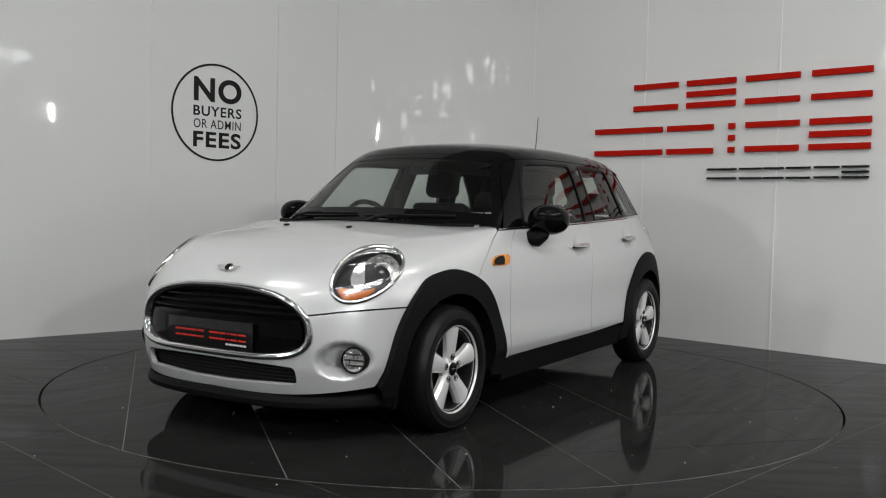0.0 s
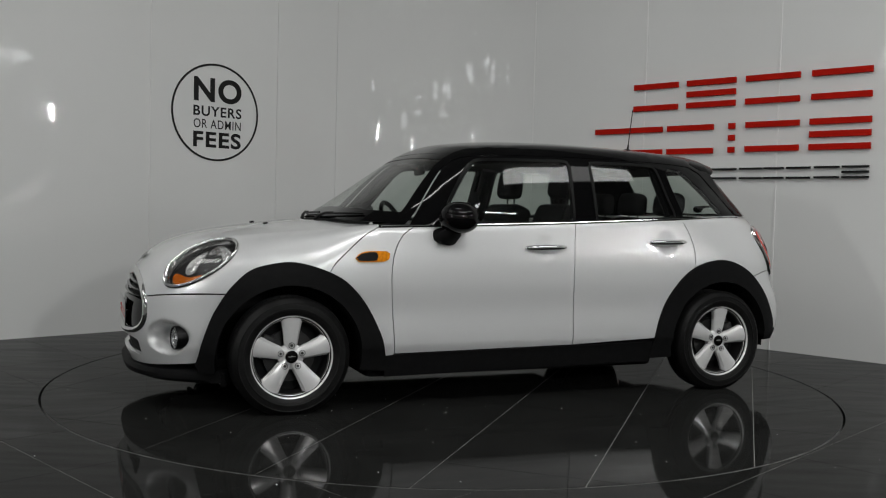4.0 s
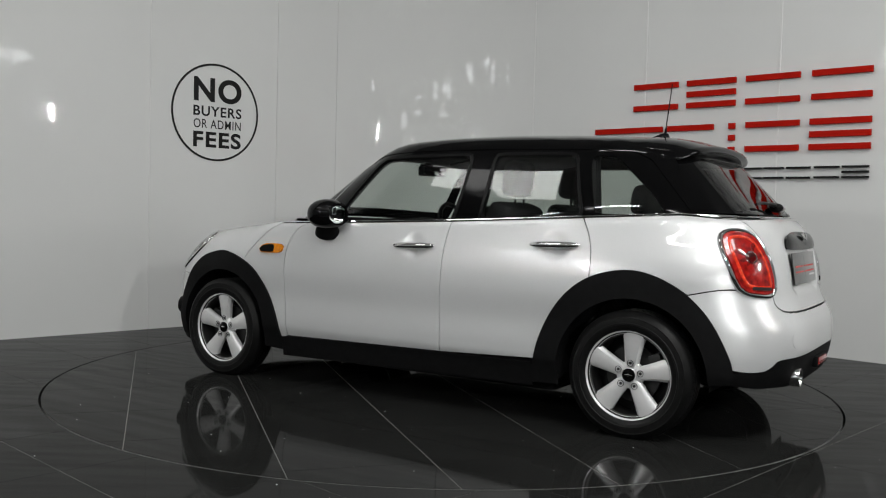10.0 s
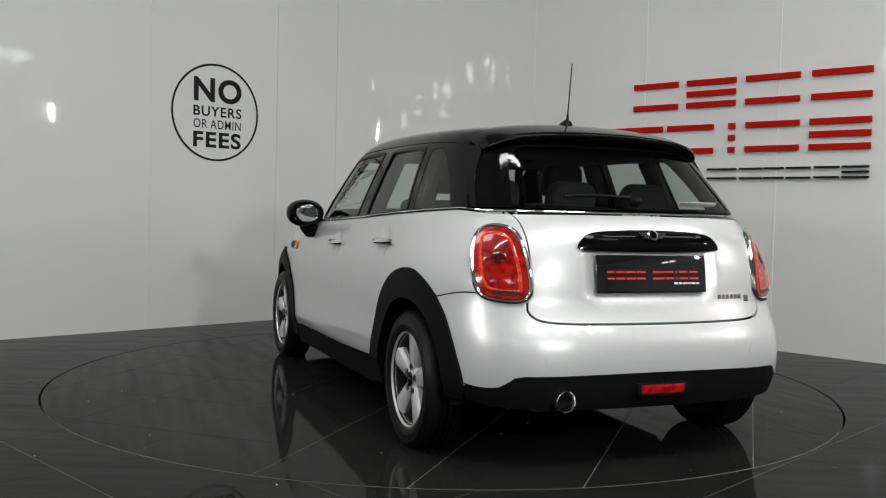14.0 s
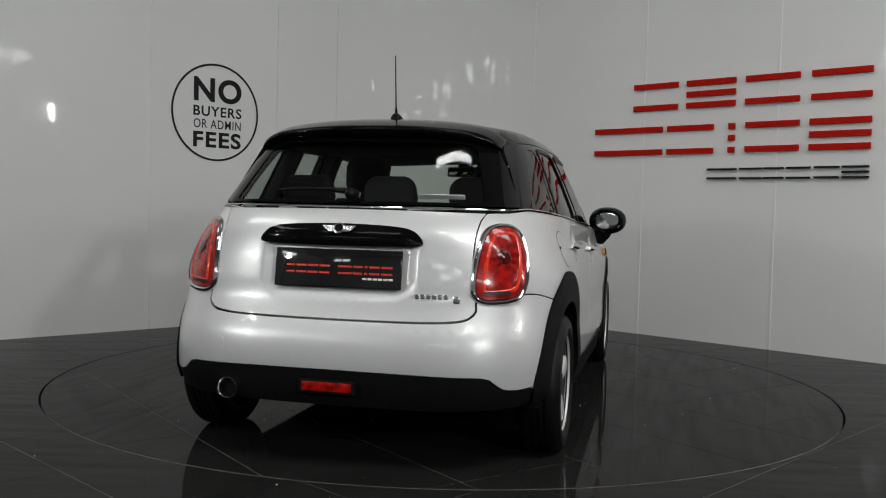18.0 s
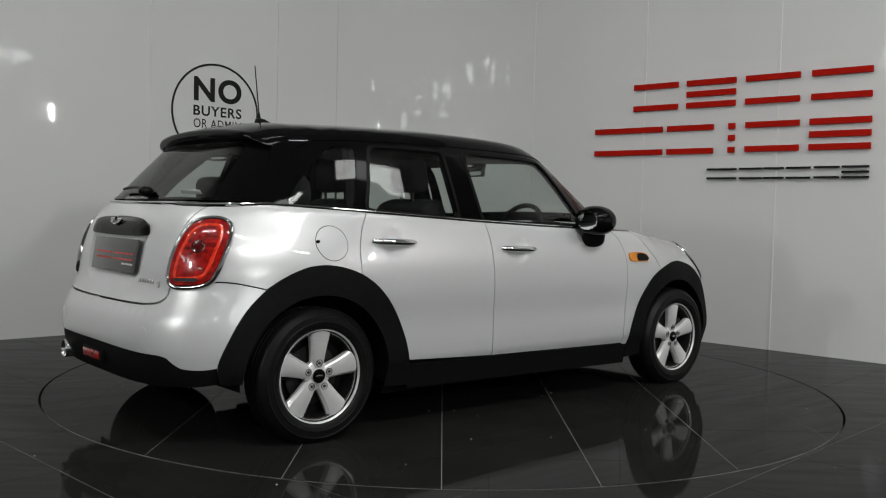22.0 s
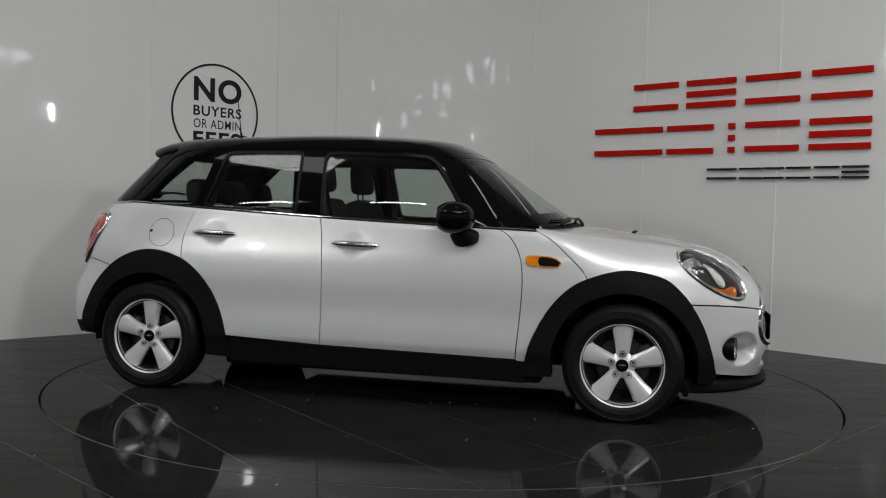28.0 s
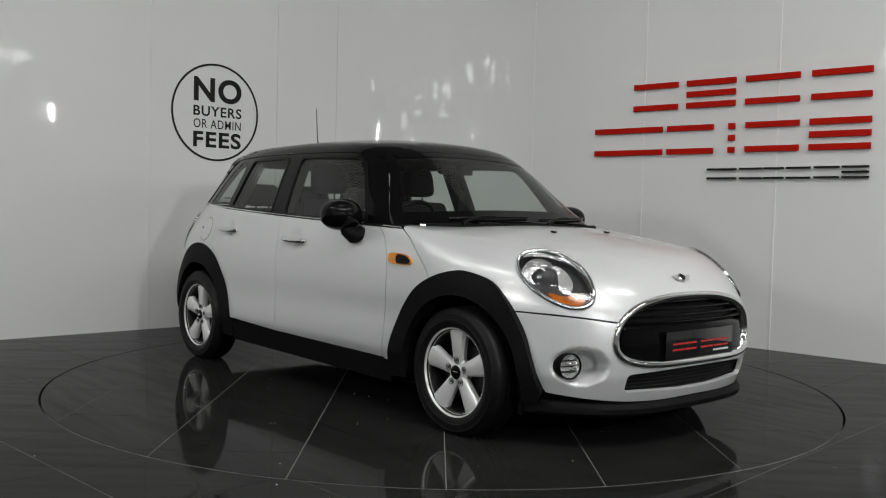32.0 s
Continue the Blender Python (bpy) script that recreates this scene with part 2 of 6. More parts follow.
# tubes and tilted wall-lighting panels hung unseen from the ceiling, each with its housing
def ceiling_tube(x, y, rz, length, watts, z=4.25, tilt=0):
    th = tagged(new("unseen_ceiling_light"), "white ceiling light out of view, switched on", "ceiling light", "hall tube lights")
    th.matrix_world = pose(x, y, z, 0, 0, rz)
    bm = bmesh.new()
    wide = 0.7 if tilt else 0.09
    box(bm, (length + 0.04, wide + 0.03, 0.05), (0, 0, 0.045), None, 0.01)
    bm.transform(Matrix.Rotation(radians(tilt), 4, "X"))
    part("housing", bm, M_STRIP, th)
    for q in (-0.5, 0.5):
        bm = bmesh.new()
        box(bm, (0.012, 0.012, WALL_H - z - 0.06), (q, 0, (WALL_H - z) / 2 + 0.03))
        part("hanger", bm, M_STRIP, th)
    tube_lamp(x, y, z + 0.008, length, wide, rz, watts, tilt)


for ix, iy, w, rz, lz, tl in LAMPS:
    ceiling_tube(ix, iy, rz, 2.2 if tl else 1.5, w, lz, tl)

# the big soft panel over the camera
soft = tagged(new("softbox"), "large white fabric light panel hung from the ceiling", "light panel")
soft.matrix_world = pose(SOFT[0], SOFT[1], SOFT_Z, 0, 0, SOFT[5])
bm = bmesh.new()
box(bm, (SOFT[2] + 0.12, SOFT[3] + 0.12, 0.12), (0, 0, 0.08), None, 0.02)
part("casing", bm, M_STRIP, soft)
for qx in (-1, 1):
    for qy in (-1, 1):
        bm = bmesh.new()
        box(bm, (0.012, 0.012, WALL_H - SOFT_Z - 0.15), (qx * SOFT[2] * 0.4, qy * SOFT[3] * 0.4, (WALL_H - SOFT_Z - 0.15) / 2 + 0.14))
        part("hanger", bm, M_STRIP, soft)
tube_lamp(SOFT[0], SOFT[1], SOFT_Z + 0.01, SOFT[2], SOFT[3], SOFT[5], SOFT[4])

LETTERS = [(-0.091, 0.324, 1.918, 2.146, 2), (0.405, 0.829, 1.919, 2.146, 3), (0.913, 1.342, 1.921, 2.146, 2), (1.431, 1.866, 1.923, 2.146, 2),
           (-0.474, 0.192, 1.543, 1.78, 2), (0.238, 0.651, 1.543, 1.78, 2), (0.781, 0.834, 1.545, 1.78, 3), (0.923, 1.348, 1.547, 1.782, 2), (1.426, 1.87, 1.547, 1.784, 3),
           (0.609, 0.857, 1.333, 1.421, 2), (0.885, 1.071, 1.332, 1.423, 2), (1.083, 1.24, 1.333, 1.424, 2), (1.262, 1.443, 1.333, 1.425, 2), (1.472, 1.655, 1.335, 1.427, 2), (1.675, 1.865, 1.335, 1.428, 3)]

# ---- floor ----
from mathutils.geometry import delaunay_2d_cdt

DISC_R = 2.253
TILE_Z = 0.0


def clipped_tile(cx, cy, a, half, inside, z0, z1, seg=160):
    """A square floor tile cut by the turntable's circle: its top and its sides."""
    ca, sa = math.cos(a), math.sin(a)
    r = DISC_R - 0.006 if inside else DISC_R + 0.006
    corners = [Vector((cx + ca * u - sa * v, cy + sa * u + ca * v)) for u, v in ((-half, -half), (half, -half), (half, half), (-half, half))]
    dist = [c.length for c in corners]
    c0 = Vector((cx, cy))
    near = min(max(0, c0.length - half * 1.4143), min(dist))
    if inside and near > r:
        return None
    whole = all(d < r for d in dist) if inside else c0.length - half * 1.4143 > r
    if not inside and all(d < r for d in dist):
        return None
    if whole:
        vs, tris = corners, [(0, 1, 2, 3)]
    else:
        ring = [Vector((r * math.cos(2 * math.pi * i / seg), r * math.sin(2 * math.pi * i / seg))) for i in range(seg)]
        pts = corners + ring
        edges = [(i, (i + 1) % 4) for i in range(4)] + [(4 + i, 4 + (i + 1) % seg) for i in range(seg)]
        vs, _, tri, *_ = delaunay_2d_cdt(pts, edges, [], 0, 1e-6)
        tris = []
        for t in tri:
            g = sum((vs[i] for i in t), Vector((0, 0))) / len(t)
            u, v = ca * (g.x - cx) + sa * (g.y - cy), -sa * (g.x - cx) + ca * (g.y - cy)
            if abs(u) < half and abs(v) < half and (g.length < r * 0.99999) == inside:
                tris.append(tuple(t))
        if not tris:
            return None
    count = {}
    for t in tris:
        for i in range(len(t)):
            e = (t[i], t[(i + 1) % len(t)])
            count[e] = 1
    rim = [e for e in count if (e[1], e[0]) not in count]
    used = sorted({i for t in tris for i in t})
    at = {j: i for i, j in enumerate(used)}
    verts = [(vs[j].x, vs[j].y, z1) for j in used]
    faces = [tuple(at[i] for i in t) for t in tris]
    n = len(verts)
    verts += [(vs[j].x, vs[j].y, z0) for j in used]
    faces += [(at[a], at[a] + n, at[b] + n, at[b]) for a, b in rim]
    return verts, faces


# bed of grout under the fixed tiles, out to the hall's walls, with the round hole for the turntable
bm = bmesh.new()
outer, inner = [], []
for i in range(96):
    a = 2 * math.pi * i / 96
    inner.append(bm.verts.new((math.cos(a) * (DISC_R + 0.007), math.sin(a) * (DISC_R + 0.007), -0.0012)))
    outer.append(bm.verts.new((math.cos(a) * 17, math.sin(a) * 17, -0.0012)))
for i in range(96):
    bm.faces.new((inner[i], outer[i], outer[(i + 1) % 96], inner[(i + 1) % 96]))
ob = part("floor", bm, M_GROUT, None)
floor = tagged(ob, "polished black square floor tiles with thin joints", "floor", kind="structure")
bm = bmesh.new()
bmesh.ops.create_circle(bm, cap_ends=True, radius=DISC_R + 0.2, segments=96, matrix=Matrix.Translation((0, 0, -0.10)))
part("pit_bottom", bm, M_RIM, floor)
turntable = tagged(new("turntable"), "round turning platform of polished black tiles flush with the floor", "turntable")
bm = bmesh.new()
bmesh.ops.create_cone(bm, cap_ends=True, segments=128, radius1=DISC_R - 0.007, radius2=DISC_R - 0.007, depth=0.08, matrix=Matrix.Translation((0, 0, -0.0412)))
part("platform", bm, M_GROUT, turntable)


def fixed_tiles():
    a, half = radians(-44), 0.3 - 0.0018
    d, n = Vector((math.cos(a), math.sin(a))), Vector((-math.sin(a), math.cos(a)))
    far_v, far_f = [], []
    for i in range(-24, 25):
        for j in range(-24, 25):
            c = d * (0.6 * i + 0.17) + n * (0.6 * j + 0.3 - 0.14)
            if c.length > 12.5:
                continue
            got = clipped_tile(c.x, c.y, a, half, False, -0.0012, TILE_Z)
            if not got:
                continue
            if c.length < 4.6 and c.y > -5:
                o = mesh_object("floor_tile", *got, M_TILE)
                o.parent = floor
            else:
                k = len(far_v)
                far_v += got[0]
                far_f += [tuple(q + k for q in f) for f in got[1]]
    o = mesh_object("far_floor_tiles", far_v, far_f, M_TILE)
    o.parent = floor
    tagged(o, kind="stuff")


def turning_tiles():
    a, half = radians(49.5), 0.3 - 0.0019
    d, n = Vector((math.cos(a), math.sin(a))), Vector((-math.sin(a), math.cos(a)))
    for i in range(-5, 5):
        for j in range(-5, 5):
            c = d * (0.6 * i + 0.3) + n * (0.6 * j + 0.3)
            got = clipped_tile(c.x, c.y, a, half, True, -0.0012, TILE_Z)
            if got:
                o = mesh_object("turntable_tile", *got, M_TILE)
                o.parent = turntable


# crumbs of dust on the floor
def dust():
    rnd = random.Random(5)
    for name, par, count, rmin, rmax in (("floor_dust", floor, 60, 2.3, 4.3), ("turntable_dust", turntable, 110, 0.7, 2.2)):
        v, f = [], []
        for _ in range(count):
            r, t = rnd.uniform(rmin, rmax), rnd.uniform(0, 6.283)
            if par is floor:
                t = rnd.uniform(3.0, 6.4)
            x, y, s = r * math.cos(t), r * math.sin(t), rnd.choice((0.0012, 0.0016, 0.002, 0.0028, 0.0038))
            k = len(v)
            v += [(x + s * math.cos(q) * rnd.uniform(0.7, 1.2), y + s * math.sin(q), 0.0005) for q in (0, 1.3, 2.5, 3.8, 5.0)] + [(x, y, s * 0.9)]
            f += [(k + q, k + (q + 1) % 5, k + 5) for q in range(5)]
        o = mesh_object(name, v, f, M_DUST)
        o.parent = par
        tagged(o, kind="stuff")


# ---- signs ----
def on_right(s, z, out=0.0):
    return PR + DR * s + NR * out + Vector((0, 0, z))


def on_frame(origin, d, nrm):
    m = Matrix((d, Vector((0, 0, 1)), nrm)).transposed().to_4x4()
    m.translation = origin
    return m


def sign_bars():
    """The raised company sign: every character as plain bars of its size and colour."""
    red = tagged(new("wall_sign"), "raised red bars of a company sign on the white wall", "wall sign")
    black = tagged(new("small_wall_sign"), "raised black bars below the red company sign", "wall sign")
    # left, right, bottom, top along the wall, number of bars
    for s0, s1, z0, z1, n in LETTERS:
        sg, mat, th = (red, M_SIGN_RED, 0.046) if z1 > 1.6 else (black, M_SIGN_BLACK, 0.016)
        for i in range(n):
            zc = z0 + th / 2 + (z1 - z0 - th) * (i / (n - 1) if n > 1 else 0.5)
            cut = 0.0
            poly = [(0, -th / 2), (s1 - s0 - cut, -th / 2), (s1 - s0, th / 2), (cut * 0.5, th / 2)]
            part("bar", prism(poly, 0.022, on_frame(on_right(s0, zc, 0.012), DR, NR), 0.0015), mat, sg)
        for q in (0.25, 0.75):
            bm = bmesh.new()
            box(bm, (0.008, 0.016, 0.008), on_right(s0 + (s1 - s0) * q, z0 + th / 2, 0.006), Matrix.Rotation(A_R, 3, "Z"))
            part("stand_off", bm, M_STRIP, sg)


def round_sign():
    c = PL + DL * 0.592 + Vector((0, 0, 1.808)) + NL * 0.0025
    base = on_frame(c, DL, NL)
    sign = tagged(new("round_wall_sign"), "black lettered circle sign stuck on the white wall", "wall sign")
    sign.matrix_world = base
    bm = bmesh.new()
    rings = []
    for r, z in ((0.412, 0), (0.412, 0.001), (0.394, 0.001), (0.394, 0)):
        rings.append([bm.verts.new((r * math.cos(2 * math.pi * i / 96), r * math.sin(2 * math.pi * i / 96), z)) for i in range(96)])
    for a, b in ((0, 1), (1, 2), (2, 3)):
        for i in range(96):
            bm.faces.new((rings[a][i], rings[a][(i + 1) % 96], rings[b][(i + 1) % 96], rings[b][i]))
    part("ring", bm, M_SIGN_BLACK, sign)
    # line, width, height of the capitals, middle height
    for word, wide, tall, mid, bold in (("NO", 0.452, 0.205, 0.187, 0.010), ("BUYERS", 0.455, 0.086, 0.007, 0.0024), ("OR ADMIN", 0.448, 0.076, -0.100, 0.0004), ("FEES", 0.452, 0.134, -0.232, 0.0055)):
        cu = bpy.data.curves.new("text", "FONT")
        cu.body, cu.align_x, cu.extrude, cu.offset = word, "LEFT", 0.0006, 0.0
        tmp = bpy.data.objects.new("text", cu)
        cu.offset, cu.space_character = bold / (tall / 0.7), 1.12
        me = bpy.data.meshes.new_from_object(tmp)
        xs = [v.co.x for v in me.vertices]
        ys = [v.co.y for v in me.vertices]
        x0, x1, y0, y1 = min(xs), max(xs), min(ys), max(ys)
        for v in me.vertices:
            v.co.x = ((v.co.x - x0) / (x1 - x0) - 0.5) * wide + 0.016
            v.co.y = ((v.co.y - y0) / (y1 - y0) - 0.5) * tall + mid
            v.co.z = 0.0008 if v.co.z > 0 else 0.0
        me.materials.append(M_SIGN_BLACK)
        bpy.data.objects.remove(tmp)
        o = new("lettering", me)
        o.parent = sign
        tagged(o, "the words " + word.lower())

# ---- the car's skin: two smooth solids, cut into panels ----
OFFSET = Vector((-0.180, -0.070, 0))


def spl(xs, ys):
    """A smooth curve through points, as a function of numpy arrays, straight on beyond the ends."""
    xs, ys = np.array(xs, float), np.array(ys, float)
    d = np.diff(ys) / np.diff(xs)
    m = np.concatenate([[d[0]], (d[1:] * np.diff(xs)[:-1] + d[:-1] * np.diff(xs)[1:]) / (np.diff(xs)[1:] + np.diff(xs)[:-1]), [d[-1]]])

    def exact(x):
        x = np.asarray(x, float)
        i = np.clip(np.searchsorted(xs, x) - 1, 0, len(xs) - 2)
        h = xs[i + 1] - xs[i]
        t = (x - xs[i]) / h
        tc = np.clip(t, 0, 1)
        y = (2 * tc ** 3 - 3 * tc ** 2 + 1) * ys[i] + (tc ** 3 - 2 * tc ** 2 + tc) * h * m[i] + (3 * tc ** 2 - 2 * tc ** 3) * ys[i + 1] + (tc ** 3 - tc ** 2) * h * m[i + 1]
        return y + np.where(t < 0, t * h * m[0], 0) + np.where(t > 1, (t - 1) * h * m[-1], 0)
    lo, hi = xs[0] - 0.6, xs[-1] + 0.6
    tx = np.linspace(lo, hi, 6000)
    ty = exact(tx)

    def f(x):
        return np.interp(x, tx, ty)
    return f


def smax(a, b, k):
    h = np.maximum(k - np.abs(a - b), 0) / k
    return np.maximum(a, b) + h * h * k / 4


WID = spl([0.10, 0.2, 0.28, 0.325, 0.36, 0.5, 0.65, 0.78, 0.86, 0.93, 1.0, 1.1], [0.79, 0.812, 0.828, 0.8415, 0.8425, 0.8385, 0.843, 0.834, 0.818, 0.80, 0.782, 0.75])
NOSE = spl([0.10, 0.2, 0.3, 0.42, 0.55, 0.66, 0.74, 0.85, 1.0], [1.93, 1.99, 2.022, 2.032, 2.020, 1.985, 1.950, 1.90, 1.85])
TAIL = spl([0.15, 0.25, 0.34, 0.45, 0.54, 0.60, 0.66, 0.75, 0.85, 0.93, 1.0, 1.06], [-1.86, -1.925, -1.955, -1.965, -1.950, -1.918, -1.893, -1.880, -1.862, -1.835, -1.785, -1.72])
BELT = spl([-1.75, -1.48, -1.03, -0.3, 0.46, 0.79, 0.95], [1.040, 1.029, 1.006, 0.970, 0.942, 0.931, 0.925])
HOOD = spl([0.9, 0.98, 1.15, 1.30, 1.45, 1.58, 1.70, 1.80, 1.88, 1.95, 2.0], [0.966, 0.962, 0.946, 0.927, 0.906, 0.884, 0.855, 0.818, 0.780, 0.735, 0.69])
WIDG = spl([0.9, 0.95, 1.03, 1.12, 1.22, 1.32, 1.40, 1.5], [0.795, 0.782, 0.758, 0.722, 0.680, 0.632, 0.590, 0.52])
SCREEN = spl([0.9, 0.96, 1.05, 1.147, 1.265, 1.344, 1.42, 1.5], [1.075, 0.985, 0.845, 0.700, 0.530, 0.420, 0.31, 0.19])
BACK = spl([0.9, 1.03, 1.1, 1.2, 1.31, 1.4, 1.5], [-1.85, -1.735, -1.67, -1.575, -1.47, -1.385, -1.29])
ROOF = spl([0.5, 0.40, 0.29, 0.15, 0.0, -0.3, -0.7, -1.06, -1.3, -1.5][::-1], [1.352, 1.380, 1.408, 1.429, 1.441, 1.450, 1.446, 1.432, 1.416, 1.40][::-1])


def step(a, b, x):
    t = np.clip((x - a) / (b - a), 0, 1)
    return t * t * (3 - 2 * t)


def low(p):
    """Below zero inside the lower body."""
    x, y, z = p[..., 0], np.abs(p[..., 1]), p[..., 2]
    back = step(-0.85, -1.75, x)
    w = WID(z) * (1 - 0.085 * back * step(0.72, 1.05, z)) + 0.014 * back * (1 - step(0.45, 0.7, z))
    f = np.maximum(x - 0.75, 0) / (NOSE(z) - 0.75)
    r = np.maximum(-0.75 - x, 0) / (-0.75 - TAIL(z))
    n = np.where(x > 0, 3.25, 4.3)
    q = ((y / w) ** n + np.maximum(f, r) ** n) ** (1 / n) - 1
    front = step(0.80, 1.15, x)
    top = front * (HOOD(np.minimum(x, 2.02)) - 0.06 * (y / 0.8) ** 2.2) + (1 - front) * (BELT(np.clip(x, -1.75, 0.95)) + 0.012)
    return smax(q * 0.82, (z - top) * (1 - 0.25 * front), 0.045 + step(0.85, 1.35, x) * (0.05 + 0.06 * np.minimum(y / 0.65, 1.2) ** 2))


def up(p):
    """Below zero inside the cabin's upper part."""
    x, y, z = p[..., 0], np.abs(p[..., 1]), p[..., 2]
    w = WIDG(z) * (1 - 0.065 * step(-0.7, -1.5, x))
    f = np.maximum(x + 0.1, 0) / (SCREEN(z) + 0.1)
    r = np.maximum(-0.6 - x, 0) / (-0.6 - BACK(z))
    n = np.where(x > -0.3, 3.5, 5.2)
    q = ((y / w) ** n + np.maximum(f, r) ** n) ** (1 / n) - 1
    return smax(q * 0.65, (z - ROOF(x) + 0.055 * (y / 0.6) ** 2.3) * 0.9, 0.07)


def roots(F, o, d, off=0.0, far=2.6):
    """Where rays from inside leave the solid."""
    a, b = np.zeros(len(o)), np.full(len(o), far)
    for _ in range(30):
        m = (a + b) / 2
        v = F(o + d * m[:, None]) < 0
        a, b = np.where(v, m, a), np.where(v, b, m)
    p = o + d * a[:, None]
    return p + normals(F, p) * off if off else p


def normals(F, p):
    e = 1e-4
    g = np.stack([F(p + np.eye(3)[i] * e) - F(p - np.eye(3)[i] * e) for i in range(3)], -1)
    return g / np.maximum(np.linalg.norm(g, axis=-1, keepdims=True), 1e-12)


def sd(F, x, z, side=1):
    """A point on the flank."""
    return roots(F, np.array([[x, 0, z]], float), np.array([[0, side, 0]], float))[0]


def fr(F, y, z):
    return roots(F, np.array([[0.2, y, z]], float), np.array([[1.0, 0, 0]]))[0]


def rr(F, y, z):
    return roots(F, np.array([[-0.4, y, z]], float), np.array([[-1.0, 0, 0]]))[0]


def tp(F, x, y):
    return roots(F, np.array([[x, y, 0.6]], float), np.array([[0, 0, 1.0]]))[0]


class Side:
    """Straight on from the flank: u is x, v is z."""
    def __init__(self, side=1):
        self.side = side

    def uv(self, p):
        return np.asarray(p)[:, [0, 2]]

    def rays(self, q):
        o = np.stack([q[:, 0], 0 * q[:, 0], q[:, 1]], -1)
        d = np.zeros_like(o)
        d[:, 1] = self.side
        return o, d


class Round:
    """All round a middle point, flattened about an axis."""
    def __init__(self, c, w, r=0.9):
        self.c, self.r = np.array(c, float), r
        self.w = np.array(w, float) / np.linalg.norm(w)
        self.a = np.cross([0, 1, 0], self.w)
        self.a /= np.linalg.norm(self.a)
        self.b = np.cross(self.w, self.a)

    def uv(self, p):
        d = np.asarray(p) - self.c
        d = d / np.linalg.norm(d, axis=1, keepdims=True)
        t = np.arccos(np.clip(d @ self.w, -1, 1))
        x, y = d @ self.a, d @ self.b
        s = np.maximum(np.hypot(x, y), 1e-9)
        return np.stack([t * x / s, t * y / s], -1) * self.r

    def rays(self, q):
        q = q / self.r
        t = np.hypot(q[:, 0], q[:, 1])
        s = np.where(t > 1e-9, np.sin(t) / np.maximum(t, 1e-9), 1.0)
        d = np.cos(t)[:, None] * self.w + (s * q[:, 0])[:, None] * self.a + (s * q[:, 1])[:, None] * self.b
        return np.repeat(self.c[None], len(q), 0), d


def curve(pts, step=0.03):
    """A smooth open line through points of any dimension, sampled evenly."""
    P = np.array(pts, float)
    if len(P) == 2:
        n = max(1, int(np.linalg.norm(P[1] - P[0]) / step))
        return [P[0] + (P[1] - P[0]) * i / n for i in range(n)] + [P[1]]
    out = []
    Q = np.vstack([2 * P[0] - P[1], P, 2 * P[-1] - P[-2]])
    for i in range(1, len(Q) - 2):
        a, b, c, d = Q[i - 1:i + 3]
        n = max(1, int(round(np.linalg.norm(c - b) / step)))
        for j in range(n):
            t = j / n
            out.append(0.5 * (2 * b + (c - a) * t + (2 * a - 5 * b + 4 * c - d) * t * t + (3 * b - a - 3 * c + d) * t ** 3))
    return out + [P[-1]]


def loop(*curves):
    """One closed outline out of curves laid end to end."""
    out = []
    for c in curves:
        for p in c:
            if not out or np.linalg.norm(np.asarray(p) - out[-1]) > 1e-4:
                out.append(np.asarray(p, float))
    if np.linalg.norm(out[0] - out[-1]) < 1e-4:
        out.pop()
    return np.array(out)


def ring_loop(pts, step=0.02):
    """A closed smooth outline through points."""
    P = np.array(pts, float)
    n = len(P)
    out = []
    for i in range(n):
        a, b, c, d = P[i - 1], P[i], P[(i + 1) % n], P[(i + 2) % n]
        k = max(1, int(round(np.linalg.norm(c - b) / step)))
        for j in range(k):
            t = j / k
            out.append(0.5 * (2 * b + (c - a) * t + (2 * a - 5 * b + 4 * c - d) * t * t + (3 * b - a - 3 * c + d) * t ** 3))
    return np.array(out)


def rounded(cx, cy, w, h, r, seg=6, turn=0.0):
    """A rounded rectangle outline."""
    out = []
    for sx, sy, a0 in ((1, 1, 0), (-1, 1, 90), (-1, -1, 180), (1, -1, 270)):
        for i in range(seg + 1):
            a = radians(a0 + 90 * i / seg)
            out.append((sx * (w / 2 - r) + r * math.cos(a), sy * (h / 2 - r) + r * math.sin(a)))
    c, s = math.cos(turn), math.sin(turn)
    return np.array([(cx + c * x - s * y, cy + s * x + c * y) for x, y in out])


def within(poly, pts):
    """Which points lie inside the outline."""
    x, y = pts[:, 0], pts[:, 1]
    hit = np.zeros(len(pts), bool)
    for (x0, y0), (x1, y1) in zip(poly, np.roll(poly, -1, 0)):
        c = (y0 > y) != (y1 > y)
        hit ^= c & (x < (x1 - x0) * (y - y0) / (y1 - y0 + 1e-15) + x0)
    return hit


def away(poly, pts):
    """Distance of points from the outline."""
    best = np.full(len(pts), 9.0)
    for a, b in zip(poly, np.roll(poly, -1, 0)):
        d = b - a
        t = np.clip(((pts - a) @ d) / max(d @ d, 1e-12), 0, 1)
        best = np.minimum(best, np.linalg.norm(pts - a - t[:, None] * d, axis=1))
    return best


def area(poly):
    return 0.5 * np.sum(poly[:, 0] * np.roll(poly[:, 1], -1) - np.roll(poly[:, 0], -1) * poly[:, 1])


def shrink(poly, g):
    """The outline moved inwards by g."""
    if area(poly) < 0:
        poly = poly[::-1]
    e = np.roll(poly, -1, 0) - poly
    n = np.stack([-e[:, 1], e[:, 0]], -1)
    n /= np.maximum(np.linalg.norm(n, axis=1, keepdims=True), 1e-9)
    m = n + np.roll(n, 1, 0)
    m /= np.maximum(np.sum(m * n, axis=1, keepdims=True), 0.35)
    return poly + m * g


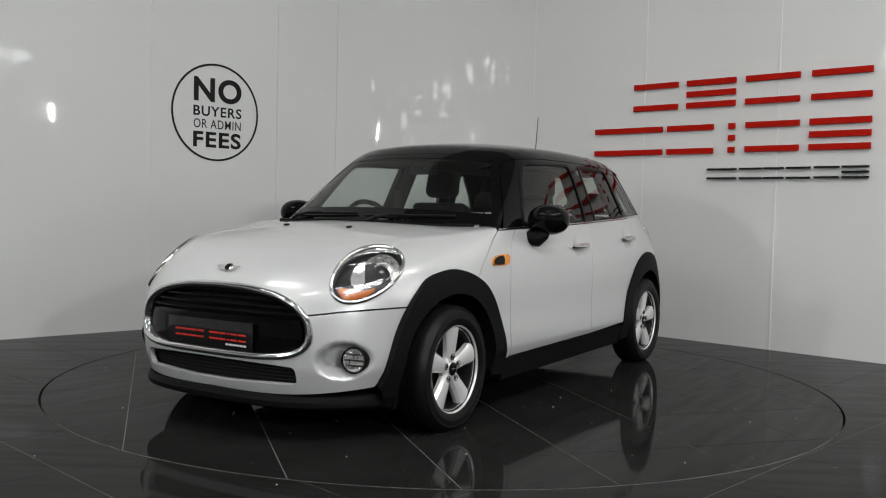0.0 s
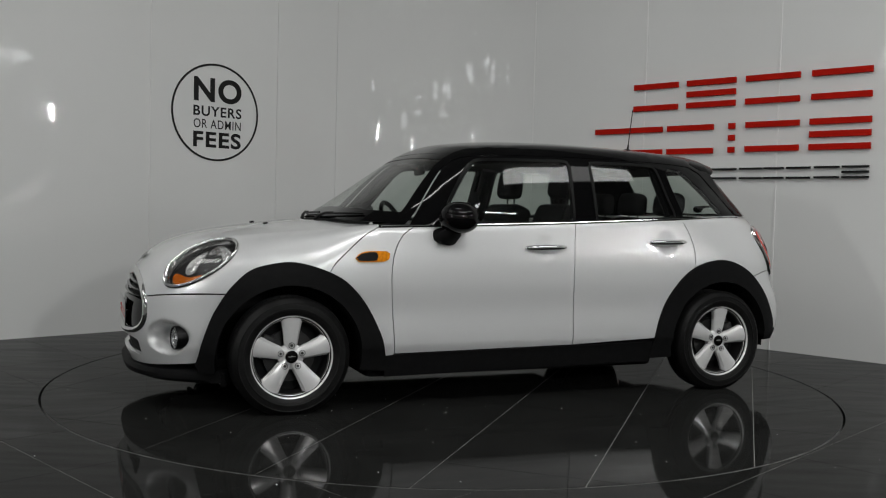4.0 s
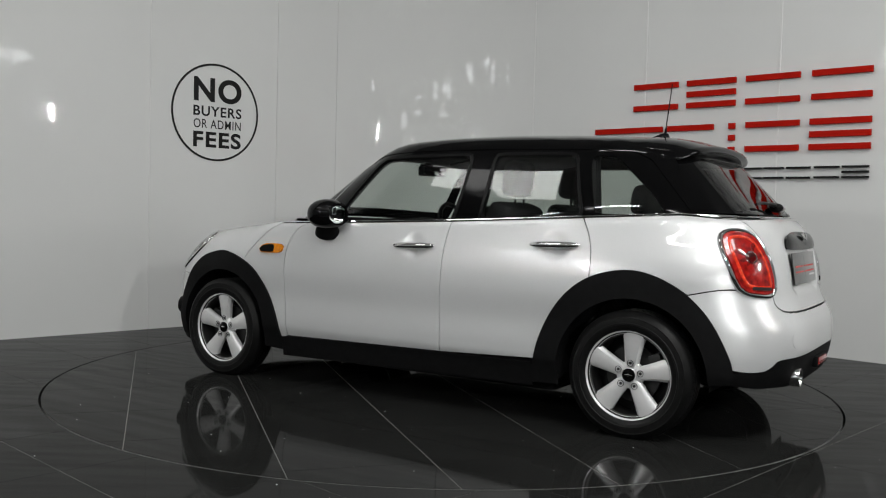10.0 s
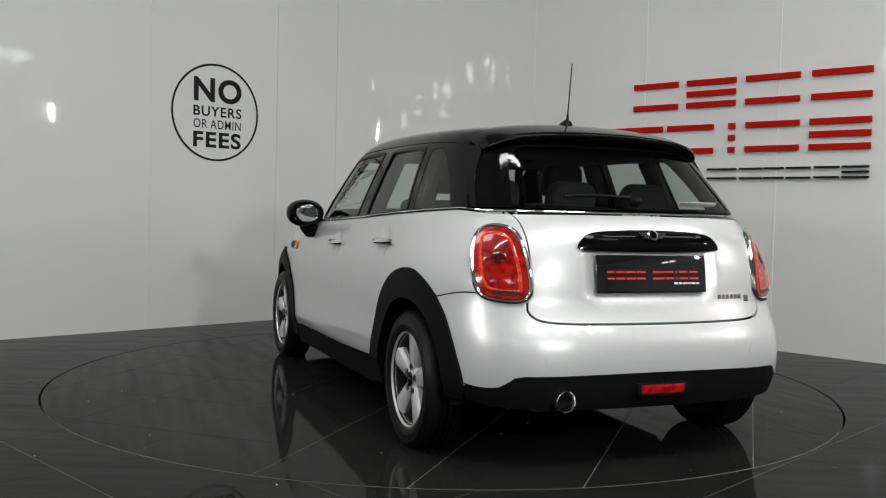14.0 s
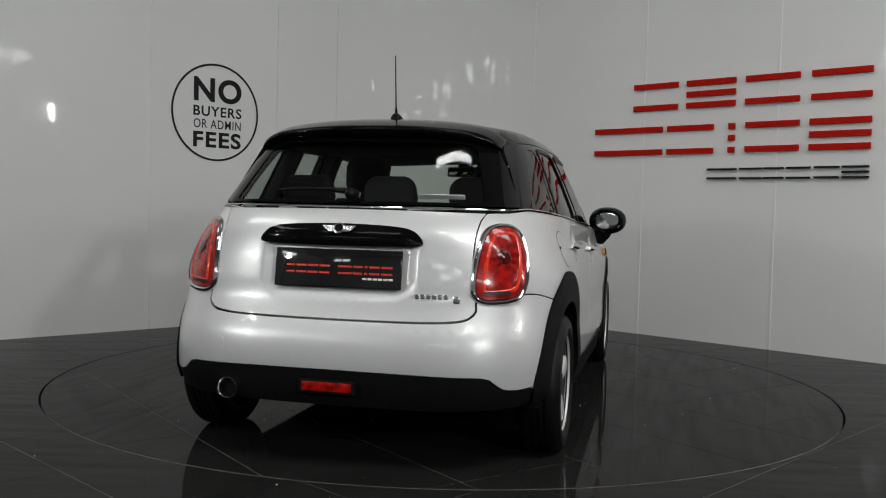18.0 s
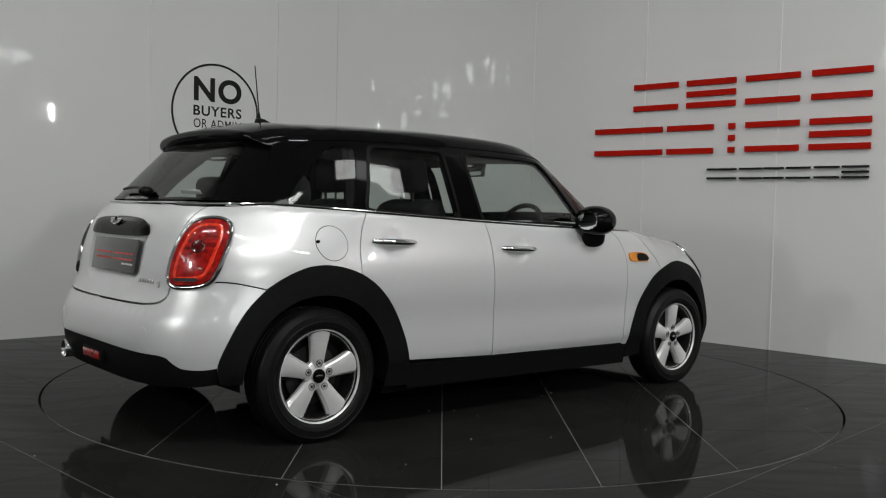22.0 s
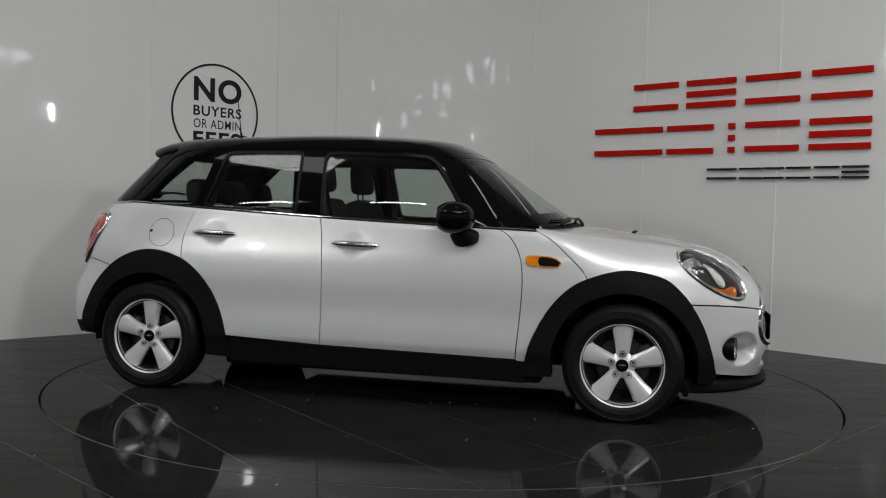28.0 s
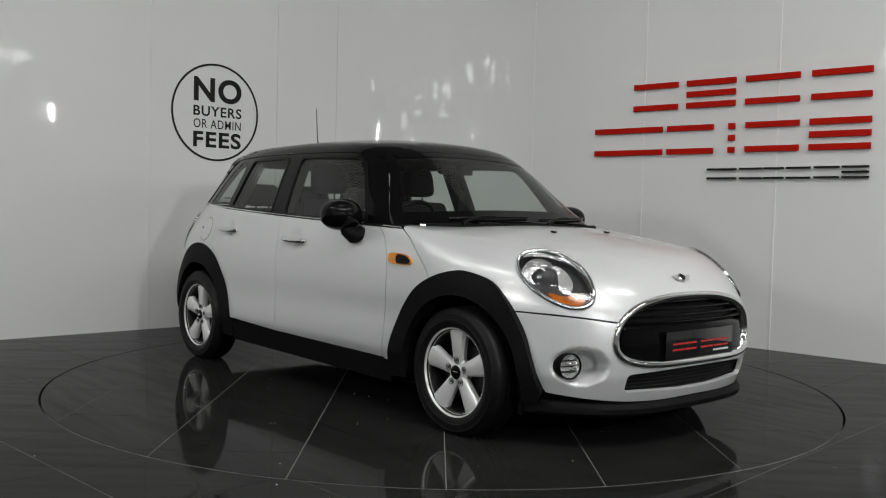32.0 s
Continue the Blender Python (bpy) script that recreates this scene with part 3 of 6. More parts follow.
def skin(F, mp, outline, off=0.0, gap=0.0025, grid=0.035, holes=(), depth=0.022, lift=None):
    """Verts, faces and normals of one panel of the solid's skin, with turned-in edges."""
    poly = np.asarray(outline, float)
    if poly.shape[1] == 3:
        poly = mp.uv(poly)
    poly = shrink(poly, gap)
    hs = []
    for h in holes:
        h = np.asarray(h, float)
        h = mp.uv(h) if h.shape[1] == 3 else h
        hs.append(shrink(h, -gap))
    lo, hi = poly.min(0), poly.max(0)
    gx, gy = np.meshgrid(np.arange(lo[0], hi[0], grid), np.arange(lo[1], hi[1], grid * 0.87))
    gx[::2] += grid / 2
    pts = np.stack([gx.ravel(), gy.ravel()], -1)
    ok = within(poly, pts) & (away(poly, pts) > grid * 0.45)
    for h in hs:
        ok &= ~within(h, pts) & (away(h, pts) > grid * 0.45)
    pts = pts[ok]
    co, ed = [Vector(p) for p in poly], [(i, (i + 1) % len(poly)) for i in range(len(poly))]
    for h in hs:
        k = len(co)
        co += [Vector(p) for p in h]
        ed += [(k + i, k + (i + 1) % len(h)) for i in range(len(h))]
    co += [Vector(p) for p in pts]
    vs, _, tri, *_ = delaunay_2d_cdt(co, ed, [], 0, 1e-7)
    q = np.array([(v.x, v.y) for v in vs])
    tri = np.array([t for t in tri if len(t) == 3])
    cen = q[tri].mean(1)
    keep = within(poly, cen)
    for h in hs:
        keep &= ~within(h, cen)
    tri = tri[keep]
    o, d = mp.rays(q)
    p = roots(F, o, d)
    n = normals(F, p)
    shift = off if lift is None else off + lift(p)
    p = p + n * np.asarray(shift).reshape(-1, 1)
    # make the faces look outwards
    fn = np.cross(p[tri[:, 1]] - p[tri[:, 0]], p[tri[:, 2]] - p[tri[:, 0]])
    bad = np.sum(fn * n[tri[:, 0]], axis=1) < 0
    tri[bad] = tri[bad][:, ::-1]
    if lift is not None:
        fn = np.cross(p[tri[:, 1]] - p[tri[:, 0]], p[tri[:, 2]] - p[tri[:, 0]])
        m = np.zeros_like(p)
        for k in range(3):
            np.add.at(m, tri[:, k], fn)
        m /= np.maximum(np.linalg.norm(m, axis=1, keepdims=True), 1e-12)
        touched = (np.abs(np.asarray(shift) - off) > 1e-5).reshape(-1, 1)
        near = np.zeros((len(p), 1))
        for k in range(3):
            np.maximum.at(near, tri[:, k], touched[tri].max(1).astype(float))
        n = np.where(near > 0, m, n)
    cnt = {}
    for t in tri:
        for i in range(3):
            cnt[(t[i], t[(i + 1) % 3])] = 1
    rim = [e for e in cnt if (e[1], e[0]) not in cnt]
    verts, norms, faces = list(p), list(n), [tuple(int(i) for i in t) for t in tri]
    if depth:
        lip, back = {}, {}
        for a, b in rim:
            for i in (a, b):
                if i not in lip:
                    lip[i] = len(verts)
                    verts += [p[i] - n[i] * 0.0012, p[i] - n[i] * depth]
                    norms += [n[i], n[i]]
            e = p[b] - p[a]
            out = np.cross(e, n[a])
            out /= max(np.linalg.norm(out), 1e-9)
            for i in (a, b):
                norms[lip[i]] = out
                norms[lip[i] + 1] = out
            faces += [(int(a), lip[a], lip[b], int(b)), (lip[a], lip[a] + 1, lip[b] + 1, lip[b])]
    return np.array(verts), faces, np.array(norms)


CAR = tagged(new("car"), "white five-door hatchback with black roof and wheel arch trim", "car")


def skin_part(name, data, mat, parent, label="", flip=False):
    v, f, n = data
    if flip:
        v, n, f = v * [1, -1, 1], n * [1, -1, 1], [tuple(reversed(t)) for t in f]
    me = bpy.data.meshes.new(name)
    me.from_pydata([tuple(q) for q in v], [], f)
    me.materials.append(mat)
    me.shade_smooth()
    me.normals_split_custom_set_from_vertices([tuple(q) for q in n])
    ob = new(name, me)
    ob.parent = parent
    if parent is CAR:
        ob.location = OFFSET
    if label:
        tagged(ob, label)
    return ob


def car_part(name, bm, mat, parent=None, label="", smooth=True, sharp=35):
    ob = part(name, bm, mat, parent or CAR, label, smooth)
    if smooth:
        ob.data.set_sharp_from_angle(angle=radians(sharp))
    if parent is None or parent is CAR:
        ob.location = OFFSET
    return ob


# paint with fine metallic flake under lacquer
M_PAINT = material("white_silver_paint", (0.70, 0.705, 0.708), 0.36, metal=0.32, spec=0.35, vary=0.08, scale=420, coat=1.0, coat_rough=0.015)
M_BLACK = material("black_gloss", (0.003, 0.003, 0.0032), 0.05, spec=0.15, vary=0.1, scale=3)
M_CLAD = material("black_grained_plastic", (0.0075, 0.0075, 0.0078), 0.55, spec=0.06, vary=0.15, scale=30, bump=0.15, bump_scale=700)
M_TRIM = material("dark_satin_trim", (0.004, 0.004, 0.0042), 0.3, spec=0.12, vary=0.15, scale=20)
M_RUBBER = material("tyre_rubber", (0.0065, 0.0065, 0.0065), 0.42, spec=0.18, vary=0.25, scale=25, bump=0.1, bump_scale=300)
M_CHROME = material("chrome", (0.78, 0.78, 0.78), 0.06, metal=1.0, rough_vary=0.03, scale=20)
M_ALLOY = material("silver_alloy", (0.90, 0.90, 0.90), 0.24, metal=0.45, vary=0.04, scale=15, coat=0.3, coat_rough=0.1)
# near-black stands in for shade behind the spokes and in the sockets
M_BARREL = material("shade_dark_barrel", (0.012, 0.012, 0.012), 0.45, metal=0.3, vary=0.2, scale=20)
M_STEEL = material("dull_steel", (0.03, 0.03, 0.03), 0.45, metal=0.5, vary=0.2, scale=20)
M_RED = material("red_lamp_lens", (0.33, 0.005, 0.003), 0.22, spec=0.2, vary=0.55, scale=34, coat=1.0, coat_rough=0.01)
M_MIDRED = material("shaded_red_lens", (0.17, 0.004, 0.003), 0.2, spec=0.2, coat=0.8, vary=0.5, scale=60)
M_REDGLOW = material("bright_red_lens", (0.82, 0.040, 0.012), 0.2, spec=0.15, coat=1.0, vary=0.35, scale=60)
M_DARKRED = material("dark_red_lens", (0.07, 0.003, 0.003), 0.12, spec=0.3, coat=0.8, vary=0.5, scale=40)
M_AMBER = material("amber_lens", (0.80, 0.25, 0.006), 0.15, vary=0.35, scale=90, coat=0.6)
M_AMBER_DARK = material("amber_lamp_insert", (0.42, 0.10, 0.004), 0.2, vary=0.4, scale=80, coat=0.4)
M_FABRIC = material("black_seat_cloth", (0.016, 0.016, 0.017), 0.85, vary=0.2, scale=40, bump=0.3, bump_scale=500)
M_INNER = material("black_cabin_plastic", (0.008, 0.008, 0.0085), 0.7, spec=0.2, vary=0.2, scale=20)
M_LINING = material("grey_roof_lining", (0.035, 0.035, 0.034), 0.9, vary=0.05, scale=40)
M_MIRROR = material("mirror_glass", (0.85, 0.87, 0.88), 0.01, metal=1.0)
M_GLASS = glass("tinted_window_glass", (0.70, 0.745, 0.715))
M_REAR = glass("tailgate_glass", (0.66, 0.70, 0.675), 0.0, 0.025)
M_SCREEN = glass("windscreen_glass", (0.84, 0.88, 0.85))
M_LENS = glass("clear_lamp_lens", (0.95, 0.95, 0.95))
M_REFLECT = material("lamp_reflector", (0.95, 0.95, 0.95), 0.14, metal=0.75, bump=0.7, bump_scale=38, bump_detail=1, bump_depth=0.004)
M_BOWL = material("dark_lamp_bowl", (0.03, 0.03, 0.031), 0.3, metal=0.4, vary=0.2, scale=30)
M_PLATE = material("black_show_plate", (0.008, 0.008, 0.009), 0.04, spec=0.7, vary=0.1, scale=10, coat=0.6, coat_rough=0.02)
M_PLATE_RED = material("plate_red", (0.6, 0.03, 0.02), 0.35)
M_PLATE_WHITE = material("plate_white", (0.75, 0.75, 0.75), 0.4)

ARCH_F = [(0.800, 0.255), (0.812, 0.30), (0.837, 0.387), (0.914, 0.535), (1.02, 0.652), (1.14, 0.714), (1.258, 0.744), (1.347, 0.742), (1.470, 0.710), (1.545, 0.650), (1.598, 0.585), (1.650, 0.487), (1.690, 0.367), (1.716, 0.262)]
ARCH_R = [(-0.795, 0.265), (-0.812, 0.32), (-0.839, 0.425), (-0.895, 0.547), (-0.981, 0.654), (-1.084, 0.726), (-1.219, 0.765), (-1.339, 0.762), (-1.462, 0.717), (-1.56, 0.647), (-1.645, 0.549), (-1.715, 0.414), (-1.735, 0.34)]
HUB_F, HUB_R = (1.2835, 0.284), (-1.2835, 0.289)


def belt_line(a, b, n=6, down=0.004):
    return [(x, float(BELT(x)) - down) for x in np.linspace(a, b, n)]


def side_pair(name, outline, mat, F=low, label="", parent=None, **kw):
    """The same panel on both flanks: the left one and its mirror image."""
    d = skin(F, Side(), outline, **kw)
    return [skin_part(name, d, mat, parent or CAR, label, flip=i == 1) for i in (0, 1)]


# the left headlamp's rim: middle, half axes and bend of its oval
LAMP_C, LAMP_U, LAMP_V, LAMP_W = (np.array(q) for q in ((1.6883, 0.618, 0.7367), (-0.1553, 0.0629, 0.1042), (0.0024, 0.1035, -0.0724), (0.0067, 0.0062, -0.0093)))


def on_lamp(a, b, s=1):
    """A point of the lamp's face by its two half axes."""
    return (LAMP_C + a * LAMP_U + b * LAMP_V + (a * a - 0.5) * LAMP_W) * [1, s, 1]


def lamp_outline(s):
    return np.array([on_lamp(math.cos(q), math.sin(q), s) for q in np.linspace(0, 2 * math.pi, 65)[:-1]])


def grip(x, z):
    """The hollow behind a door handle."""
    return lambda p: -0.013 * np.clip(1 - ((p[:, 0] - x) / 0.066) ** 2 - ((p[:, 2] - z) / 0.066) ** 2, 0, 1) ** 0.8


def body_panels():
    seam_a = [(0.655, 0.932), (0.714, 0.893), (0.765, 0.807), (0.784, 0.687), (0.776, 0.508), (0.757, 0.283)]
    seam_b = [(-0.277, 0.298), (-0.273, 0.533), (-0.274, 0.712), (-0.284, 0.862), (-0.303, float(BELT(-0.303)) - 0.004)]
    seam_c = [(-1.084, 0.726), (-1.084, 0.822), (-1.069, 0.896), (-1.046, 0.955), (-1.02, float(BELT(-1.02)) - 0.004)]
    af, ar = curve(ARCH_F, 0.03), curve(ARCH_R, 0.03)
    doors = {}
    doors["f"] = side_pair("front_door", lift=grip(-0.097, 0.832), grid=0.02, outline=loop(curve(seam_a), curve([(0.757, 0.283), (-0.277, 0.298)]), curve(seam_b), curve(belt_line(-0.303, 0.655))), mat=M_PAINT)
    lowarc = [p for p in ar if p[0] > -1.084 and p[1] > 0.31]
    doors["r"] = side_pair("rear_door", lift=grip(-0.896, 0.868), grid=0.02, outline=loop(curve(seam_b)[::-1], curve([(-0.277, 0.298), tuple(lowarc[0])]), lowarc, curve(seam_c), curve(belt_line(-1.02, -0.303))), mat=M_PAINT)
    # wing behind the clamshell bonnet
    hood_seam = [(0.848, 0.926), (0.921, 0.886), (1.008, 0.810), (1.075, 0.745), (1.104, 0.700)]
    back_f = [p for p in af if p[0] < 1.104]
    side_pair("front_wing", loop(back_f, curve(hood_seam)[::-1], curve([(0.848, 0.926), (0.655, 0.932)]), curve(seam_a)), M_PAINT)
    # arch trim, 12 mm proud, and the sills
    for name, arch, hub, tail in (("front_arch_trim", af, HUB_F, (1.66, 0.215)), ("rear_arch_trim", ar, HUB_R, (-1.69, 0.285))):
        rin = 0.352
        s = 1 if hub[0] > 0 else -1
        a0, a1 = math.atan2(arch[0][1] - 0.02 - hub[1], arch[0][0] - hub[0]), math.atan2(tail[1] - hub[1], tail[0] - hub[0])
        if s > 0:
            a0 = math.pi - math.asin((0.21 - hub[1]) / rin)
            a1 = math.asin((0.215 - hub[1]) / rin)
        else:
            a0, a1 = math.asin((0.21 - hub[1]) / rin), math.pi - math.asin((0.285 - hub[1]) / rin)
        inner = [(hub[0] + rin * math.cos(a), hub[1] + rin * math.sin(a)) for a in np.linspace(a0, a1, 40)]
        first = [(arch[0][0], 0.20)] if s > 0 else [(arch[0][0], 0.205)]
        end = [(arch[-1][0] - 0.02 * s, tail[1])]
        out = loop(first, arch, end, inner[::-1])
        side_pair(name, out, M_CLAD, off=0.010, gap=0.0, grid=0.03, depth=0.085, lift=lambda p: 0.030 * step(1.40, 1.70, p[:, 0]))
    side_pair("sill_trim", loop(curve([(0.802, 0.268), (0.757, 0.279), (-0.277, 0.294), (-0.80, 0.30)]), curve([(-0.80, 0.185), (0.805, 0.165)])), M_CLAD, off=0.004, gap=0.0, depth=0.06)
    # rear quarters
    mp = Round((-1.0, 0.0, 0.7), (-0.55, 0.83, 0.1))
    top_q = [sd(low, x, float(BELT(x)) - 0.004) for x in np.linspace(-1.02, -1.46, 8)] + [rr(low, 0.625, 1.014), rr(low, 0.55, 1.010)]
    inner_q = [rr(low, 0.55, 1.010), rr(low, 0.534, 0.98), rr(low, 0.526, 0.90), rr(low, 0.526, 0.75), rr(low, 0.545, 0.672)]
    line_q = [rr(low, 0.545, 0.672), rr(low, 0.64, 0.688), rr(low, 0.70, 0.700), sd(low, -1.68, 0.700), sd(low, -1.62, 0.690), sd(low, -1.537, 0.671)]
    arc_q = [sd(low, *p) for p in ar if p[0] < -1.084 and p[0] > -1.537][::-1]
    seam3 = [sd(low, *p) for p in curve(seam_c)]
    d = skin(low, mp, loop(curve(top_q), curve(inner_q), curve(line_q), arc_q, seam3))
    for i in (0, 1):
        skin_part("rear_quarter", d, M_PAINT, CAR, flip=i == 1)
    mir = lambda pts: [np.array([p[0], -p[1], p[2]]) for p in pts][::-1]
    # tailgate
    mp = Round((-0.9, 0.0, 0.75), (-1, 0, 0.05))
    hl = [rr(low, 0.545, 0.672), rr(low, 0.548, 0.642), rr(low, 0.522, 0.612), rr(low, 0.45, 0.598), rr(low, 0.25, 0.592), rr(low, 0.0, 0.590)]
    left = curve(inner_q) + curve(hl)
    top = [rr(low, y, 1.010 + 0.006 * (1 - (y / 0.55) ** 2)) for y in np.linspace(-0.55, 0.55, 15)]
    dip = lambda p: -0.022 * step(0.0, 0.035, 0.315 - np.abs(p[:, 1]) - np.maximum(0, 0.72 - p[:, 2]) * 1.6) * step(0.672, 0.70, p[:, 2]) * (1 - step(0.885, 0.90, p[:, 2]))
    d = skin(low, mp, loop(left, mir(left), top), grid=0.022, lift=dip)
    skin_part("tailgate", d, M_PAINT, CAR)
    # rear bumper
    lq = line_q[::-1][:-1] + [rr(low, 0.547, 0.671)]
    hl2 = [rr(low, 0.547, 0.671), rr(low, 0.550, 0.640), rr(low, 0.523, 0.610), rr(low, 0.45, 0.596), rr(low, 0.25, 0.590), rr(low, 0.0, 0.588)]
    arc_b = [sd(low, *p) for p in ar if p[0] < -1.537][::-1]
    bot = [rr(low, 0.0, 0.400), rr(low, 0.35, 0.398), rr(low, 0.58, 0.394), rr(low, 0.625, 0.375), rr(low, 0.66, 0.348), sd(low, -1.79, 0.342), sd(low, -1.735, 0.35)]
    left = arc_b + curve(lq) + curve(hl2)
    lb = curve(bot)
    d = skin(low, mp, loop(left, mir(left), mir(lb)[0:0], mir(lb), lb), grid=0.03)
    skin_part("rear_bumper", d, M_PAINT, CAR)
    # black valance under it
    vt = [rr(low, 0.0, 0.398), rr(low, 0.35, 0.396), rr(low, 0.58, 0.392), rr(low, 0.625, 0.373), rr(low, 0.66, 0.346), sd(low, -1.79, 0.340), sd(low, -1.735, 0.34)]
    vb = [sd(low, -1.72, 0.285), rr(low, 0.70, 0.272), rr(low, 0.5, 0.262), rr(low, 0.0, 0.256)]
    lv = curve(vt) + curve(vb)
    d = skin(low, Round((-0.9, 0.0, 0.5), (-1, 0, 0)), loop(lv, mir(lv)), off=-0.004, gap=0.0)
    skin_part("rear_valance", d, M_CLAD, CAR)
    # clamshell bonnet
    mp = Round((1.05, 0.0, 0.5), (0.5, 0, 0.87))
    cowl = [tp(low, 0.985 - 0.16 * (abs(y) / 0.70) ** 2.2, y) for y in np.linspace(-0.70, 0.70, 21)]
    hs = [tp(low, 0.825, 0.70)] + [sd(low, *p) for p in hood_seam]
    ab = [sd(low, *p) for p in af if 1.104 < p[0] < 1.590]
    fl = [sd(low, 1.593, 0.591), fr(low, 0.70, 0.588), fr(low, 0.6, 0.578), fr(low, 0.55, 0.570), fr(low, 0.492, 0.562)]
    gt = [fr(low, 0.492, 0.562), fr(low, 0.44, 0.606), fr(low, 0.34, 0.646), fr(low, 0.2, 0.669), fr(low, 0.1, 0.675), fr(low, 0.0, 0.677)]
    left = curve(hs) + ab + curve(fl) + curve(gt)
    d = skin(low, mp, loop(cowl, left, mir(left)), grid=0.025, holes=[lamp_outline(1), lamp_outline(-1)])
    skin_part("bonnet", d, M_PAINT, CAR)
    # front bumper with its openings
    mp = Round((0.95, 0.0, 0.45), (1, 0, 0))
    tl = [sd(low, 1.596, 0.589), fr(low, 0.70, 0.586), fr(low, 0.6, 0.576), fr(low, 0.55, 0.568), fr(low, 0.492, 0.560)]
    gb = [fr(low, 0.492, 0.560), fr(low, 0.516, 0.50), fr(low, 0.516, 0.444), fr(low, 0.486, 0.402), fr(low, 0.42, 0.374), fr(low, 0.3, 0.362), fr(low, 0.0, 0.359)]
    bb = [fr(low, 0.0, 0.212), fr(low, 0.3, 0.212), fr(low, 0.5, 0.222), fr(low, 0.62, 0.236), fr(low, 0.69, 0.250), sd(low, 1.718, 0.262)]
    ab = [sd(low, *p) for p in af if p[0] > 1.597][::-1]
    left = curve(bb) + ab + curve(tl) + curve(gb)
    grille2 = rounded(0, 0.300, 0.90, 0.074, 0.02)
    h1 = np.array([fr(low, y, z) for y, z in grille2])

    def scoop(p):
        """Round hollows for the fog lamps with a flat floor, deepest at their inner ends."""
        u, v = np.abs(p[:, 1]) - 0.618, p[:, 2] - 0.371
        e = np.sqrt((u / 0.086) ** 2 + (v / 0.076) ** 2)
        return -np.clip((p[:, 0] - 1.735) * 1.0, 0, 0.098) * (1 - step(0.70, 1.0, e))

    d = skin(low, mp, loop(left, mir(left)), grid=0.013, holes=[h1], lift=scoop)
    skin_part("front_bumper", d, M_PAINT, CAR)
    return doors


def make_cabin():
    """Black upper body: pillars, frames, roof, and the glass."""
    rail = [(0.30, 1.318), (0.16, 1.332), (-0.1, 1.340), (-0.5, 1.343), (-0.96, 1.336), (-1.20, 1.322)]
    a_edge = [(0.655, 0.940), (0.60, 1.015), (0.532, 1.108), (0.45, 1.21), (0.372, 1.288), (0.30, 1.318)]
    c_edge = [(-1.20, 1.322), (-1.285, 1.29), (-1.36, 1.21), (-1.45, 1.11), (-1.515, 1.036)]
    base = belt_line(-1.515, 0.655, 12, -0.004)
    fw = [(0.472, 0.970), (0.42, 1.062), (0.335, 1.19), (0.28, 1.262), (0.245, 1.288), (0.20, 1.296), (0.0, 1.304), (-0.28, 1.309), (-0.312, 1.305), (-0.322, 1.285), (-0.312, 1.15), (-0.296, 1.00), (-0.285, 0.984), (-0.26, 0.980), (0.0, 0.974), (0.25, 0.968), (0.45, 0.963)]
    rw = [(-0.462, 0.996), (-0.470, 1.15), (-0.476, 1.285), (-0.485, 1.306), (-0.515, 1.309), (-0.70, 1.310), (-0.88, 1.306), (-0.905, 1.300), (-0.917, 1.280), (-0.955, 1.13), (-0.984, 1.040), (-0.984, 1.024), (-0.96, 1.018), (-0.65, 1.001), (-0.48, 0.990)]
    qw = [(-1.064, 1.030), (-1.02, 1.19), (-1.003, 1.280), (-1.015, 1.297), (-1.05, 1.300), (-1.11, 1.293), (-1.145, 1.270), (-1.28, 1.15), (-1.372, 1.045), (-1.365, 1.032), (-1.25, 1.029)]
    fwl, rwl, qwl = (loop(curve(w + w[:1], 0.03)) for w in (fw, rw, qw))
    out = loop(curve(base), curve(a_edge), curve(rail), curve(c_edge))
    side_pair("pillar_panel", out, M_BLACK, F=up, gap=0.0, holes=[shrink(fwl, -0.018), shrink(rwl, -0.018), shrink(qwl, -0.006)], grid=0.05, depth=0.03, off=-0.003)
    glassy = []
    for w, n in ((fwl, "front_door"), (rwl, "rear_door")):
        side_pair(n + "_window_frame", shrink(w, -0.018), M_TRIM, F=up, gap=0.001, holes=[w], grid=0.05, depth=0.03)
        glassy += side_pair(n + "_window", shrink(w, -0.004), M_GLASS, F=up, gap=0.0, grid=0.06, depth=0.004, off=-0.008)
    glassy += side_pair("quarter_window", shrink(qwl, -0.004), M_GLASS, F=up, gap=0.0, grid=0.06, depth=0.004, off=-0.005)
    mir = lambda pts: [np.array([p[0], -p[1], p[2]]) for p in pts][::-1]
    # roof
    mp = Round((-0.4, 0, 0.8), (0, 0, 1))
    head = [fr(up, y, 1.352 - 0.020 * (y / 0.5) ** 2) for y in np.linspace(0.0, 0.46, 8)]
    rail3 = [sd(up, *p) for p in curve([(0.335, 1.306)] + rail + [(-1.235, 1.308)])]
    endr = [rr(up, y, 1.318) for y in np.linspace(0.50, 0, 8)]
    left = head[:-1] + rail3 + endr
    # half outline from the middle of the screen's top edge round the left rail to the middle of the tail
    d = skin(up, mp, loop(left, mir(left)), gap=0.0, grid=0.06, depth=0.02)
    skin_part("roof", d, M_BLACK, CAR, "gloss black roof")
    # windscreen
    mp = Round((-0.3, 0, 0.85), (0.85, 0, 0.5))
    b0 = [fr(up, y, 0.972 - 0.02 * (y / 0.6) ** 2) for y in np.linspace(0.0, 0.60, 9)]
    ap = [sd(up, *p) for p in curve([(0.665, 0.945)] + a_edge[1:])]
    ap = [p + np.array([0.012, 0, 0.0]) for p in ap]
    left = b0 + ap + head[::-1]
    scr = loop(left, mir(left))
    uvs = mp.uv(scr)
    pane = shrink(uvs, 0.05)
